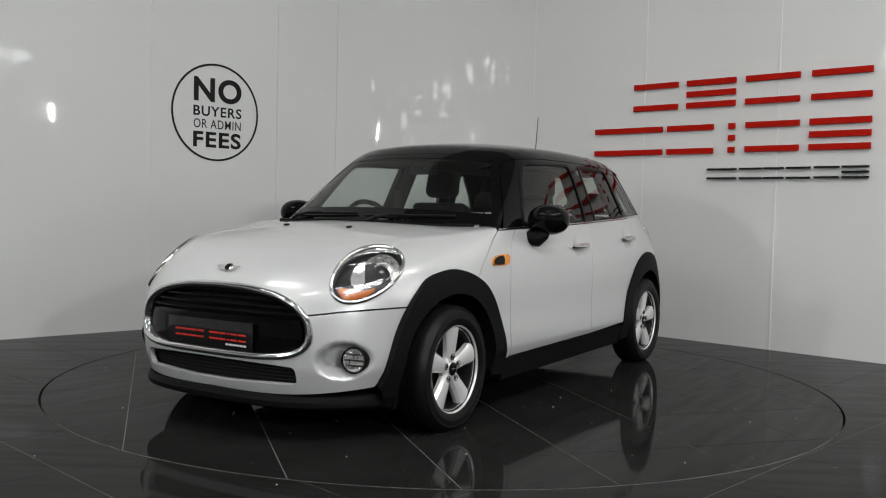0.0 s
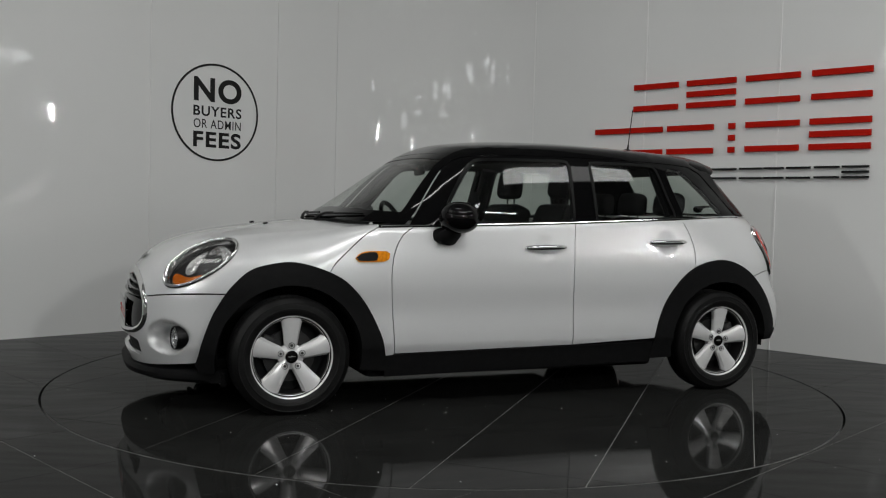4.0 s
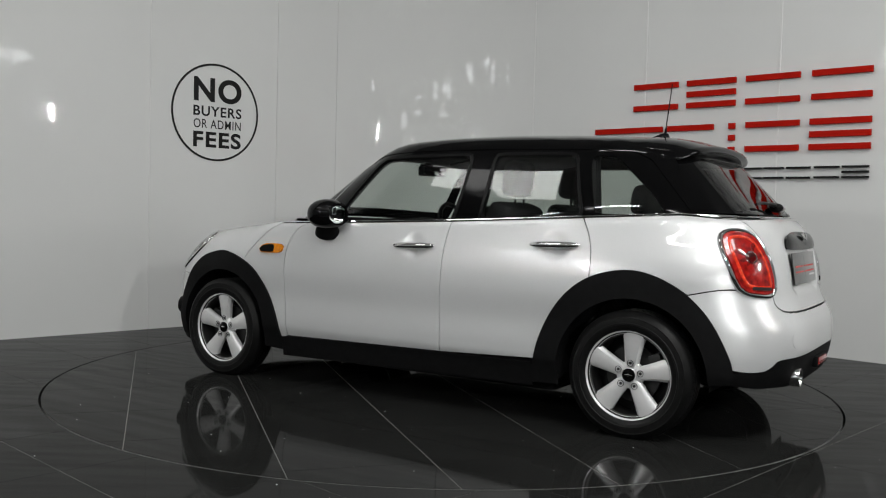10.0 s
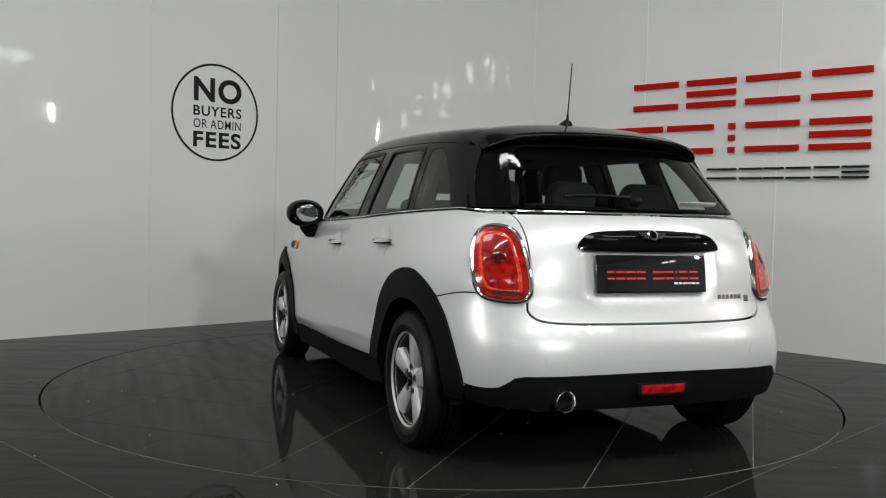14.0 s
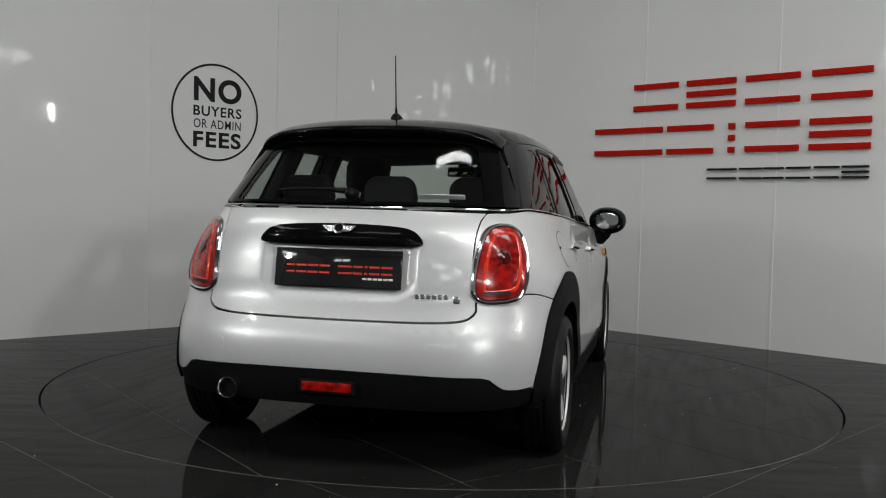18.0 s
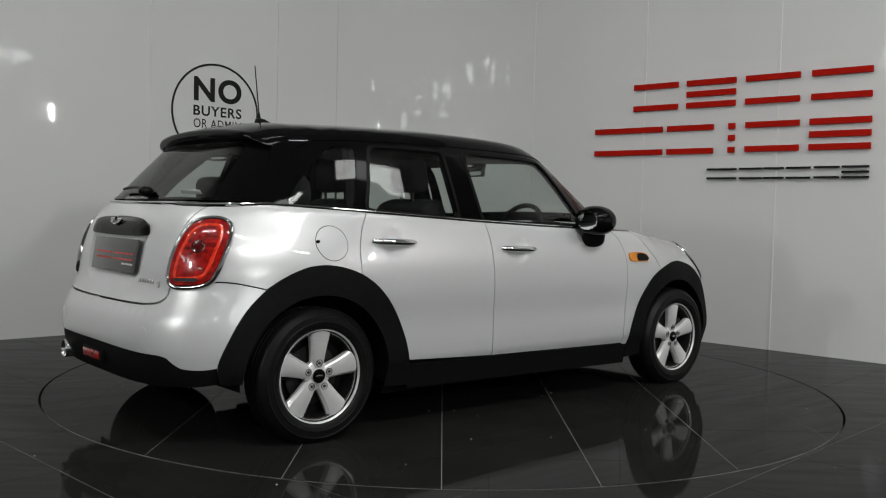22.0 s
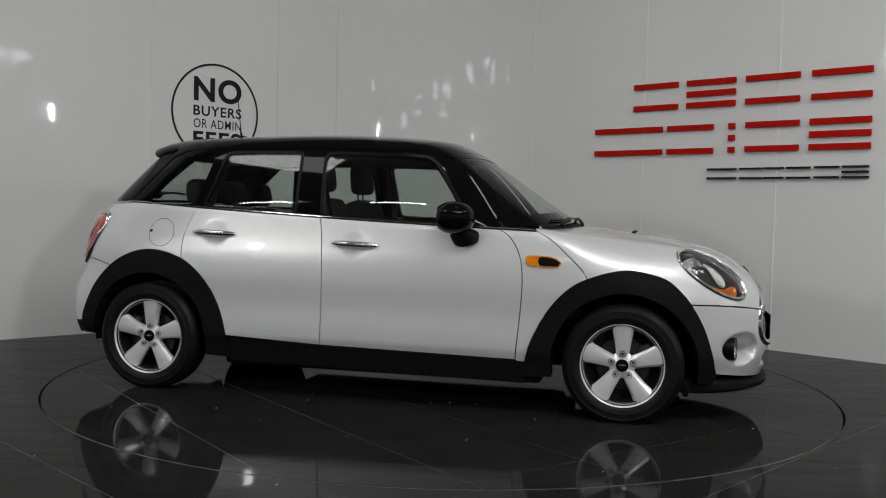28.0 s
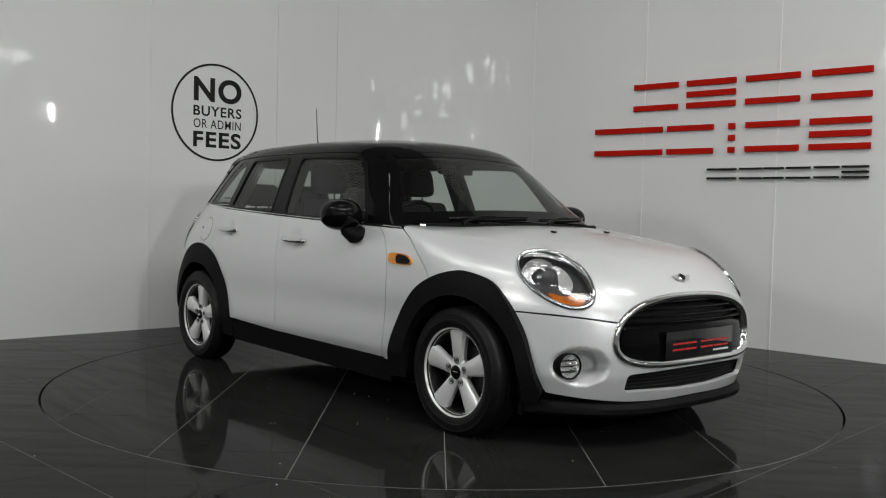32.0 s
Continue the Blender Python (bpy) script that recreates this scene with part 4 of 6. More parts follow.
    d = skin(up, mp, uvs, gap=0.0, grid=0.05, depth=0, holes=[pane], off=-0.001)
    skin_part("windscreen_surround", d, M_BLACK, CAR)
    d = skin(up, mp, pane, gap=0.0, grid=0.06, depth=0.003, off=-0.003)
    glassy.append(skin_part("windscreen", d, M_SCREEN, CAR))
    # tailgate window
    mp = Round((-0.5, 0, 0.9), (-0.85, 0, 0.45))
    cb = [sd(up, *p) for p in curve(c_edge)]
    bt = [rr(up, y, 1.036) for y in np.linspace(0.62, 0, 9)]
    tt = [rr(up, y, 1.322) for y in np.linspace(0, 0.50, 7)]
    left = tt + [sd(up, -1.225, 1.314)] + cb[1:] + bt
    uvs = mp.uv(loop(left, mir(left)))
    pane = ring_loop(mp.uv(np.array([rr(up, y, z) for y, z in ((0.53, 1.052), (0.46, 1.27), (0.42, 1.295), (0.0, 1.305), (-0.42, 1.295), (-0.46, 1.27), (-0.53, 1.052), (-0.5, 1.046), (0.0, 1.046), (0.5, 1.046))])), 0.03)
    d = skin(up, mp, uvs, gap=0.001, grid=0.05, depth=0.012, holes=[pane])
    skin_part("tailgate_window_surround", d, M_BLACK, CAR)
    d = skin(up, mp, pane, gap=-0.002, grid=0.06, depth=0.003, off=-0.003)
    glassy.append(skin_part("tailgate_window", d, M_REAR, CAR))
    for g in glassy:
        g.visible_shadow = False


def spin_profile(bm, prof, seg=64, axis="Y", closed=True, phase=0.0):
    """Turns a profile of (radius, along) round the y axis."""
    rows = []
    for i in range(seg):
        a = 2 * math.pi * i / seg + phase
        rows.append([bm.verts.new((r * math.cos(a), y, r * math.sin(a))) for r, y in prof])
    n = len(prof)
    for i in range(seg):
        p, q = rows[i], rows[(i + 1) % seg]
        for j in range(n if closed else n - 1):
            bm.faces.new((p[j], p[(j + 1) % n], q[(j + 1) % n], q[j]))
    return bm


def make_wheel(x, z, side):
    """A wheel with its tyre, five-spoke rim, bolts, cap and brake; local y looks outwards."""
    R, half = 0.297, 0.086
    bm = bmesh.new()
    prof = [(0.197, 0.068), (0.205, 0.078), (0.222, 0.0845), (0.232, 0.0862), (0.234, 0.0882), (0.240, 0.0886), (0.242, 0.0870), (0.256, 0.0868), (0.262, 0.0862), (0.264, 0.0876), (0.267, 0.0874), (0.269, 0.0845), (0.286, 0.073), (0.2945, 0.060), (R, 0.045), (R, 0.030), (R - 0.007, 0.0285), (R - 0.007, 0.0235), (R, 0.022),
            (R, 0.0045), (R - 0.007, 0.003), (R - 0.007, -0.003), (R, -0.0045), (R, -0.022), (R - 0.007, -0.0235), (R - 0.007, -0.0285), (R, -0.030), (R, -0.045), (0.2945, -0.060), (0.286, -0.073), (0.25, -0.087), (0.205, -0.078), (0.19, -0.06), (0.19, 0.06)]
    spin_profile(bm, prof, 96)
    flat = -z
    for v in bm.verts:
        if v.co.z < flat:
            v.co.y *= 1 + (flat - v.co.z) * 2
            v.co.z = flat
    wheel = car_part("wheel", bm, M_RUBBER, CAR, "black road tyre on a five-spoke silver alloy rim")
    wheel.location = OFFSET + Vector((x, 0.752 * side, z))
    if side < 0:
        wheel.rotation_euler = (0, 0, math.pi)
    v, f = [], []
    for i in range(60):
        a = 2 * math.pi * i / 60
        if R * math.sin(a) < flat + 0.012:
            continue
        for sgn in (1, -1):
            k = len(v)
            for r, y in ((R + 0.0006, 0.034), (R + 0.0006, 0.046), (0.2952, 0.0605), (0.2870, 0.0728)):
                for da in (-0.006, 0.006):
                    v.append((r * math.cos(a + da), sgn * y, r * math.sin(a + da)))
            f += [(k + 2 * q, k + 2 * q + 1, k + 2 * q + 3, k + 2 * q + 2) for q in range(3)]
    o = mesh_object("tread_grooves", v, f, M_INNER)
    o.parent = wheel
    tagged(o, kind="stuff")
    # rim barrel and lip
    bm = bmesh.new()
    spin_profile(bm, [(0.2065, 0.077), (0.2085, 0.0745), (0.2085, 0.068), (0.199, 0.058), (0.190, 0.052), (0.1885, 0.057), (0.1895, 0.061), (0.1945, 0.0625), (0.197, 0.066), (0.199, 0.0735), (0.2015, 0.0765), (0.204, 0.0778)], 96)
    rim = car_part("rim", bm, M_ALLOY, wheel)
    bm = bmesh.new()
    spin_profile(bm, [(0.200, 0.060), (0.188, 0.055), (0.182, 0.02), (0.180, -0.06), (0.176, -0.06), (0.178, 0.02), (0.184, 0.056), (0.190, 0.061)], 72)
    car_part("rim_barrel", bm, M_BARREL, wheel)
    ph = {(1, 1): 0.0, (-1, 1): 0.10, (1, -1): 0.0, (-1, -1): 0.05}[(1 if x > 0 else -1, side)]
    # spokes: broad crowned blades that widen to the lip
    for i in range(5):
        a = math.pi / 2 + 2 * math.pi * i / 5 + ph
        bm = bmesh.new()
        rows = []
        for r, w, y0 in ((0.030, 0.022, 0.0555), (0.052, 0.031, 0.0575), (0.075, 0.035, 0.0600), (0.10, 0.038, 0.0625), (0.14, 0.045, 0.0650), (0.168, 0.051, 0.0658), (0.184, 0.055, 0.0658), (0.194, 0.060, 0.066), (0.199, 0.066, 0.066)):
            row = []
            for t, dy in ((-1.0, -0.034), (-1.0, -0.014), (-0.93, -0.009), (-0.78, -0.0045), (-0.45, -0.001), (0.0, 0.0005), (0.45, -0.0005), (0.74, -0.003), (0.80, -0.0065), (1.0, -0.017), (1.0, -0.034)):
                row.append(bm.verts.new((r, y0 + dy, t * w)))
            rows.append(row)
        for p, q in zip(rows, rows[1:]):
            for j in range(len(p) - 1):
                bm.faces.new((p[j], p[j + 1], q[j + 1], q[j]))
            bm.faces.new((p[-1], p[0], q[0], q[-1]))
        bm.faces.new(rows[0])
        bm.faces.new(rows[-1][::-1])
        bmesh.ops.recalc_face_normals(bm, faces=bm.faces)
        bm.transform(Matrix.Rotation(-a, 4, "Y"))
        car_part("spoke", bm, M_ALLOY, wheel, sharp=25)
    bm = bmesh.new()
    spin_profile(bm, [(0.0, 0.02), (0.064, 0.02), (0.064, 0.044), (0.058, 0.049), (0.034, 0.053), (0.032, 0.058), (0.0305, 0.060), (0.0, 0.060)], 40, closed=False)
    bmesh.ops.remove_doubles(bm, verts=bm.verts, dist=1e-5)
    car_part("hub", bm, M_ALLOY, wheel)
    bm = bmesh.new()
    spin_profile(bm, [(0.031, 0.056), (0.031, 0.0635), (0.028, 0.0645), (0.0, 0.065)], 32, closed=False)
    bmesh.ops.remove_doubles(bm, verts=bm.verts, dist=1e-5)
    car_part("centre_cap", bm, M_BLACK, wheel, "black centre cap with a small winged badge")
    bm = bmesh.new()
    box(bm, (0.034, 0.0008, 0.006), (0, 0.0655, 0), None, 0.0003)
    box(bm, (0.012, 0.001, 0.012), (0, 0.0656, 0), None, 0.0003)
    car_part("cap_badge", bm, M_CHROME, wheel)
    for i in range(5):
        a = math.pi / 2 + 2 * math.pi * (i + 0.0) / 5 + ph
        c = Vector((0.056 * math.cos(a), 0.004, 0.056 * math.sin(a)))
        bm = bmesh.new()
        spin_profile(bm, [(0.0150, 0.040), (0.0155, 0.0570), (0.0130, 0.0572), (0.0130, 0.046), (0.0, 0.045)], 16, closed=False)
        bm.transform(Matrix.Translation(c))
        car_part("bolt_socket", bm, M_BARREL, wheel)
        bm = bmesh.new()
        bmesh.ops.create_cone(bm, cap_ends=True, segments=6, radius1=0.0075, radius2=0.0075, depth=0.012, matrix=Matrix.Translation(c + Vector((0, 0.05, 0))) @ Matrix.Rotation(math.pi / 2, 4, "X"))
        car_part("wheel_bolt", bm, M_STEEL, wheel)
    bm = bmesh.new()
    spin_profile(bm, [(0.03, 0.0), (0.13, 0.0), (0.13, -0.02), (0.03, -0.02)], 48)
    car_part("brake_disc", bm, M_STEEL, wheel)
    bm = bmesh.new()
    spin_profile(bm, [(0.177, -0.03), (0.0, -0.03)], 48, closed=False)
    car_part("back_plate", bm, M_INNER, wheel)
    bm = bmesh.new()
    a = radians(20 if x * side > 0 else 160)
    box(bm, (0.06, 0.05, 0.12), (0.125 * math.cos(a), -0.005, 0.125 * math.sin(a)), Matrix.Rotation(-a, 3, "Y"), 0.012)
    car_part("brake_caliper", bm, M_STEEL, wheel)
    return wheel


def make_underside():
    """Dark floor pan, wheel wells and the lower lip."""
    for x, z in (HUB_F, HUB_R):
        for s in (1, -1):
            bm = bmesh.new()
            a0, a1, n = radians(-7), radians(187), 28
            o, i = [], []
            for k in range(n + 1):
                a = a0 + (a1 - a0) * k / n
                c = (x + 0.358 * math.cos(a), z + 0.358 * math.sin(a))
                o.append(bm.verts.new((c[0], s * 0.775, c[1])))
                i.append(bm.verts.new((c[0], s * 0.45, c[1])))
            for k in range(n):
                bm.faces.new((o[k], o[k + 1], i[k + 1], i[k]))
            bm.faces.new(i)
            car_part("wheel_well", bm, M_INNER, CAR)
    bm = bmesh.new()
    box(bm, (1.75, 1.44, 0.12), (0.0, 0, 0.205), None, 0.03)
    box(bm, (0.55, 1.14, 0.10), (1.45, 0, 0.20), None, 0.03)
    box(bm, (0.36, 0.9, 0.10), (-1.56, 0, 0.31), None, 0.03)
    box(bm, (0.9, 0.86, 0.10), (1.2, 0, 0.25), None, 0.03)
    box(bm, (0.9, 0.86, 0.10), (-1.2, 0, 0.27), None, 0.03)
    car_part("floor_pan", bm, M_INNER, CAR)
    for x in (0.885, -0.885):
        for s in (1, -1):
            bm = bmesh.new()
            box(bm, (0.05, 0.36, 0.26), (x, s * 0.52, 0.30), Matrix.Rotation(radians(12 if x > 0 else -12), 3, "Y"), 0.015)
            car_part("splash_guard", bm, M_INNER, CAR)


def tube(bm, pts, r, seg=8, flat=1.0):
    """A round bar along points; flat squeezes it across z."""
    pts = [Vector(p) for p in pts]
    rows = []
    for i, p in enumerate(pts):
        d = (pts[min(i + 1, len(pts) - 1)] - pts[max(i - 1, 0)]).normalized()
        a = d.cross(Vector((0, 0, 1)))
        a = a.normalized() if a.length > 1e-3 else Vector((1, 0, 0))
        b = a.cross(d)
        k = r[i] if isinstance(r, (list, tuple)) else r
        rows.append([bm.verts.new(p + a * k * math.cos(2 * math.pi * j / seg) + b * k * flat * math.sin(2 * math.pi * j / seg)) for j in range(seg)])
    for p, q in zip(rows, rows[1:]):
        for j in range(seg):
            bm.faces.new((p[j], p[(j + 1) % seg], q[(j + 1) % seg], q[j]))
    bm.faces.new(rows[0])
    bm.faces.new(rows[-1][::-1])
    bmesh.ops.recalc_face_normals(bm, faces=bm.faces)
    return bm


def ball(bm, at, size, seg=24, rings=14, power=1.0, turn=None):
    """An egg: a sphere stretched to size (half axes); power below one makes it boxier."""
    r = bmesh.ops.create_uvsphere(bm, u_segments=seg, v_segments=rings, radius=1)
    for v in r["verts"]:
        c = v.co.copy()
        v.co = Vector([math.copysign(abs(t) ** power, t) for t in c])
        v.co = Vector((v.co.x * size[0], v.co.y * size[1], v.co.z * size[2]))
        if turn:
            v.co = turn @ v.co
        v.co += Vector(at)
    return bm


def disc(bm, c, nrm, r, depth, seg=32, dome=0.0):
    """A round plate at c facing nrm."""
    m = Vector(nrm).to_track_quat("Z", "Y").to_matrix().to_4x4()
    m.translation = c
    prof = [(r, 0), (r, depth * 0.7), (r * 0.96, depth), (r * 0.6, depth + dome * 0.7), (0.0001, depth + dome)]
    rows = [[bm.verts.new(m @ Vector((q * math.cos(2 * math.pi * i / seg), q * math.sin(2 * math.pi * i / seg), z))) for i in range(seg)] for q, z in prof]
    for a, b in zip(rows, rows[1:]):
        for i in range(seg):
            bm.faces.new((a[i], a[(i + 1) % seg], b[(i + 1) % seg], b[i]))
    bmesh.ops.remove_doubles(bm, verts=rows[-1], dist=0.001)
    return bm


def bezel(F, mp, outer, inner, mat, parent, name, off, round_up=0.008, flip=False, label=""):
    """A moulded ring between two outlines that lie on the skin."""
    uo, ui = mp.uv(np.array(outer)) if np.array(outer).shape[1] == 3 else np.array(outer), None
    n = len(uo)
    rows = []
    ui = np.array(inner)
    for t in (0.0, 0.0, 0.18, 0.5, 0.82, 1.0, 1.0):
        rows.append(uo * (1 - t) + ui * t)
    lifts = [-0.015, 0.0, round_up * 0.7, round_up, round_up * 0.7, 0.0, -0.025]
    verts, faces = [], []
    for q, l in zip(rows, lifts):
        o, d = mp.rays(q)
        p = roots(F, o, d)
        verts += list(p + normals(F, p) * (off + l))
    for r in range(len(rows) - 1):
        for i in range(n):
            faces.append((r * n + i, r * n + (i + 1) % n, (r + 1) * n + (i + 1) % n, (r + 1) * n + i))
    v = np.array(verts)
    if flip:
        v = v * [1, -1, 1]
    bm = bmesh.new()
    vs = [bm.verts.new(p) for p in v]
    for f in faces:
        bm.faces.new([vs[i] for i in f])
    bmesh.ops.recalc_face_normals(bm, faces=bm.faces)
    return car_part(name, bm, mat, parent, label, sharp=50)


def even(poly, n):
    """The closed outline resampled to n points."""
    P = np.vstack([poly, poly[:1]])
    s = np.concatenate([[0], np.cumsum(np.linalg.norm(np.diff(P, axis=0), axis=1))])
    t = np.linspace(0, s[-1], n + 1)[:-1]
    return np.stack([np.interp(t, s, P[:, k]) for k in range(P.shape[1])], -1)


def inset(poly, g, n=72):
    return even(shrink(even(poly, n), g), n)


def headlamps():
    for s in (1, -1):
        mp = Round((1.05, 0.0, 0.5), (0.5, 0, 0.87))
        uo = even(mp.uv(lamp_outline(s)), 72)
        if area(uo) < 0:
            uo = uo[::-1]
        ui = inset(uo, 0.016)
        lamp = bezel(low, mp, shrink(uo, -0.002), shrink(uo, 0.018), M_CHROME, CAR, "headlamp", 0.002, 0.010, label="oval headlamp with chrome rim")
        bowl = skin(low, mp, ui, off=-0.045, gap=-0.012, grid=0.02, depth=0)
        skin_part("lamp_bowl", bowl, M_BOWL, lamp)
        # wall of the bowl
        bm = bmesh.new()
        rows = []
        for off in (0.0, -0.046):
            o, d = mp.rays(inset(uo, 0.015))
            p = roots(low, o, d)
            p = p + normals(low, p) * off
            rows.append([bm.verts.new(q) for q in p])
        for i in range(72):
            bm.faces.new((rows[0][i], rows[0][(i + 1) % 72], rows[1][(i + 1) % 72], rows[1][i]))
        car_part("bowl_wall", bm, M_BOWL, lamp)
        # big round reflector with its inner lens, turned towards the front
        c = on_lamp(0.30, 0.22, s)
        n = normals(low, c[None])[0]
        fwd = (np.array([0.86, 0.25 * s, 0.22]) + n * 0.45)
        fwd /= np.linalg.norm(fwd)
        base = Vector(c) - Vector(n) * 0.026
        bm = bmesh.new()
        m = Vector(fwd).to_track_quat("Z", "Y").to_matrix().to_4x4()
        m.translation = base - Vector(fwd) * 0.005
        rows = []
        for r, z in ((0.083, -0.03), (0.083, 0.008), (0.081, 0.011), (0.078, 0.009), (0.070, 0.001), (0.054, -0.011), (0.034, -0.019), (0.010, -0.022)):
            rows.append([bm.verts.new(m @ Vector((r * math.cos(2 * math.pi * i / 40), r * math.sin(2 * math.pi * i / 40) * 1.0, z))) for i in range(40)])
        for a, b in zip(rows, rows[1:]):
            for i in range(40):
                bm.faces.new((a[i], a[(i + 1) % 40], b[(i + 1) % 40], b[i]))
        car_part("main_reflector", bm, M_REFLECT, lamp)
        for i in range(7):
            a = 2 * math.pi * i / 7
            bm = bmesh.new()
            q = m @ Vector((0.040 * math.cos(a), 0.040 * math.sin(a), -0.008))
            box(bm, (0.004, 0.034, 0.014), q, m.to_3x3() @ Matrix.Rotation(a, 3, "Z"), 0.0015)
            car_part("reflector_rib", bm, M_REFLECT, lamp)
        bm = bmesh.new()
        ball(bm, m @ Vector((0, 0, -0.004)), (0.014, 0.014, 0.014), 16, 10)
        car_part("bulb_shield", bm, M_CHROME, lamp)
        # second reflector towards the car's middle, and the amber strip below
        part2 = mp.uv(np.array([on_lamp(a, b, s) for a, b in ((-0.40, -0.26), (-0.10, -0.56), (0.19, -0.55), (0.0, -0.22), (-0.25, 0.24), (-0.45, 0.16))]))
        skin_part("side_reflector", skin(low, mp, ring_loop(part2, 0.015), off=-0.030, gap=0, grid=0.02, depth=0.01), M_REFLECT, lamp)
        amb = mp.uv(np.array([on_lamp(a, b, s) for a, b in ((-0.76, -0.26), (-0.62, -0.12), (-0.43, 0.35), (-0.12, 0.62), (-0.24, 0.72), (-0.48, 0.63), (-0.75, 0.38), (-0.84, 0.06))]))
        skin_part("amber_strip", skin(low, mp, ring_loop(amb, 0.015), off=-0.026, gap=0, grid=0.02, depth=0.012), M_AMBER_DARK, lamp, "amber turn signal strip")
        lens = skin_part("lamp_lens", skin(low, mp, ui, off=0.004, gap=-0.002, grid=0.025, depth=0.003), M_LENS, lamp)
        lens.visible_shadow = False


def front_face():
    mp = Round((0.95, 0.0, 0.45), (1, 0, 0))
    half = [(0, 0.676), (0.1, 0.674), (0.2, 0.668), (0.34, 0.645), (0.44, 0.605), (0.495, 0.555), (0.515, 0.50), (0.515, 0.445), (0.485, 0.402), (0.42, 0.375), (0.3, 0.363), (0.15, 0.361), (0, 0.360)]
    full = half + [(-y, z) for y, z in half[-2:0:-1]]
    uo = even(mp.uv(np.array([fr(low, y, z) for y, z in ring_loop(full, 0.02)])), 96)
    if area(uo) < 0:
        uo = uo[::-1]
    grille = bezel(low, mp, shrink(uo, -0.003), shrink(uo, 0.024), M_CHROME, CAR, "grille_surround", 0.0, 0.014, label="chrome ring round the radiator grille")
    back = skin(low, mp, uo, off=-0.055, gap=0.004, grid=0.04, depth=0)
    skin_part("grille_back", back, M_INNER, grille)
    # upper slats
    zs = [0.648, 0.618, 0.588, 0.558]
    lim = {0.648: 0.30, 0.618: 0.385, 0.588: 0.435, 0.558: 0.462}
    for z in zs:
        pts = [fr(low, y, z) for y in np.linspace(-lim[z], lim[z], 25)]
        pts = [p - normals(low, p[None])[0] * 0.020 for p in pts]
        bm = bmesh.new()
        tube(bm, pts, 0.012, 10, 0.55)
        car_part("grille_slat", bm, M_BLACK, grille)
    # flat lower field behind the show plate
    low_f = [(0.46, 0.535), (0.478, 0.49), (0.478, 0.45), (0.455, 0.418), (0.40, 0.398), (0.3, 0.388), (0.0, 0.385)]
    low_f = low_f + [(-y, z) for y, z in low_f[-2::-1]]
    pl = mp.uv(np.array([fr(low, y, z) for y, z in loop(curve([np.array(q) for q in low_f], 0.03), [(-0.46, 0.535), (0.0, 0.537)])]))
    skin_part("grille_lower_field", skin(low, mp, pl, off=-0.014, gap=0, grid=0.04, depth=0.03), M_BLACK, grille)
    # show plate: black acrylic with bars for its writing
    bm = bmesh.new()
    box(bm, (0.005, 0.52, 0.138), (2.026, 0, 0.445), None, 0.002)
    plate = car_part("front_plate", bm, M_PLATE, CAR, "black acrylic show plate with red and white bars")
    bars(plate, 2.0292, 0.445, -1)
    for y in (-0.2, 0.2):
        bm = bmesh.new()
        box(bm, (0.06, 0.03, 0.03), (1.992, y, 0.447), None, 0.003)
        car_part("plate_mount", bm, M_TRIM, plate)
    # lower grille
    bm = bmesh.new()
    pts = [fr(low, y, 0.30) - np.array([0.05, 0, 0]) for y in np.linspace(-0.46, 0.46, 21)]
    vs = [[bm.verts.new((p[0], p[1], z)) for p in pts] for z in (0.25, 0.35)]
    for i in range(20):
        bm.faces.new((vs[0][i], vs[0][i + 1], vs[1][i + 1], vs[1][i]))
    intake = car_part("lower_grille", bm, M_INNER, CAR, "black lower air intake with thin bars")
    for z in (0.276, 0.292, 0.308, 0.324):
        bm = bmesh.new()
        tube(bm, [fr(low, y, z) - np.array([0.036, 0, 0]) for y in np.linspace(-0.45, 0.45, 21)], 0.003, 6)
        car_part("intake_bar", bm, M_INNER, intake)
    for s in (1, -1):
        # fog lamp in its hollow
        fog = bmesh.new()
        nrm = (0.97, 0.22 * s, 0.02)
        at = Vector((1.792, 0.638 * s, 0.371))
        spin = Vector(nrm).to_track_quat("Y", "Z").to_matrix().to_4x4()
        spin.translation = at
        spin = spin @ Matrix.Diagonal((1.08, 1, 1.08, 1))
        spin_profile(fog, [(0.050, -0.035), (0.053, 0.030), (0.051, 0.034), (0.047, 0.030), (0.046, 0.026)], 40, closed=False)
        fog.transform(spin)
        f = car_part("fog_lamp", fog, M_TRIM, CAR, "round clear fog lamp with a black rim")
        b1 = bmesh.new()
        spin_profile(b1, [(0.047, 0.027), (0.044, 0.010), (0.030, -0.006), (0.001, -0.012)], 36, closed=False)
        b1.transform(spin)
        car_part("fog_lamp_bowl", b1, M_REFLECT, f)
        for q in (-0.022, 0.022):
            b1 = bmesh.new()
            box(b1, (0.078, 0.004, 0.006), (0, 0.014, q), None, 0.001)
            b1.transform(spin)
            car_part("fog_lamp_louvre", b1, M_BOWL, f)
        b2 = bmesh.new()
        box(b2, (0.088, 0.006, 0.012), (0, 0.020, 0.002), None, 0.002)
        b2.transform(spin)
        car_part("fog_lamp_bar", b2, M_CHROME, f)
        b3 = bmesh.new()
        spin_profile(b3, [(0.047, 0.029), (0.035, 0.035), (0.018, 0.038), (0.001, 0.039)], 30, closed=False)
        b3.transform(spin)
        g = car_part("fog_lamp_lens", b3, M_LENS, f)
        g.visible_shadow = False
    # chin
    bm = bmesh.new()
    rows = []
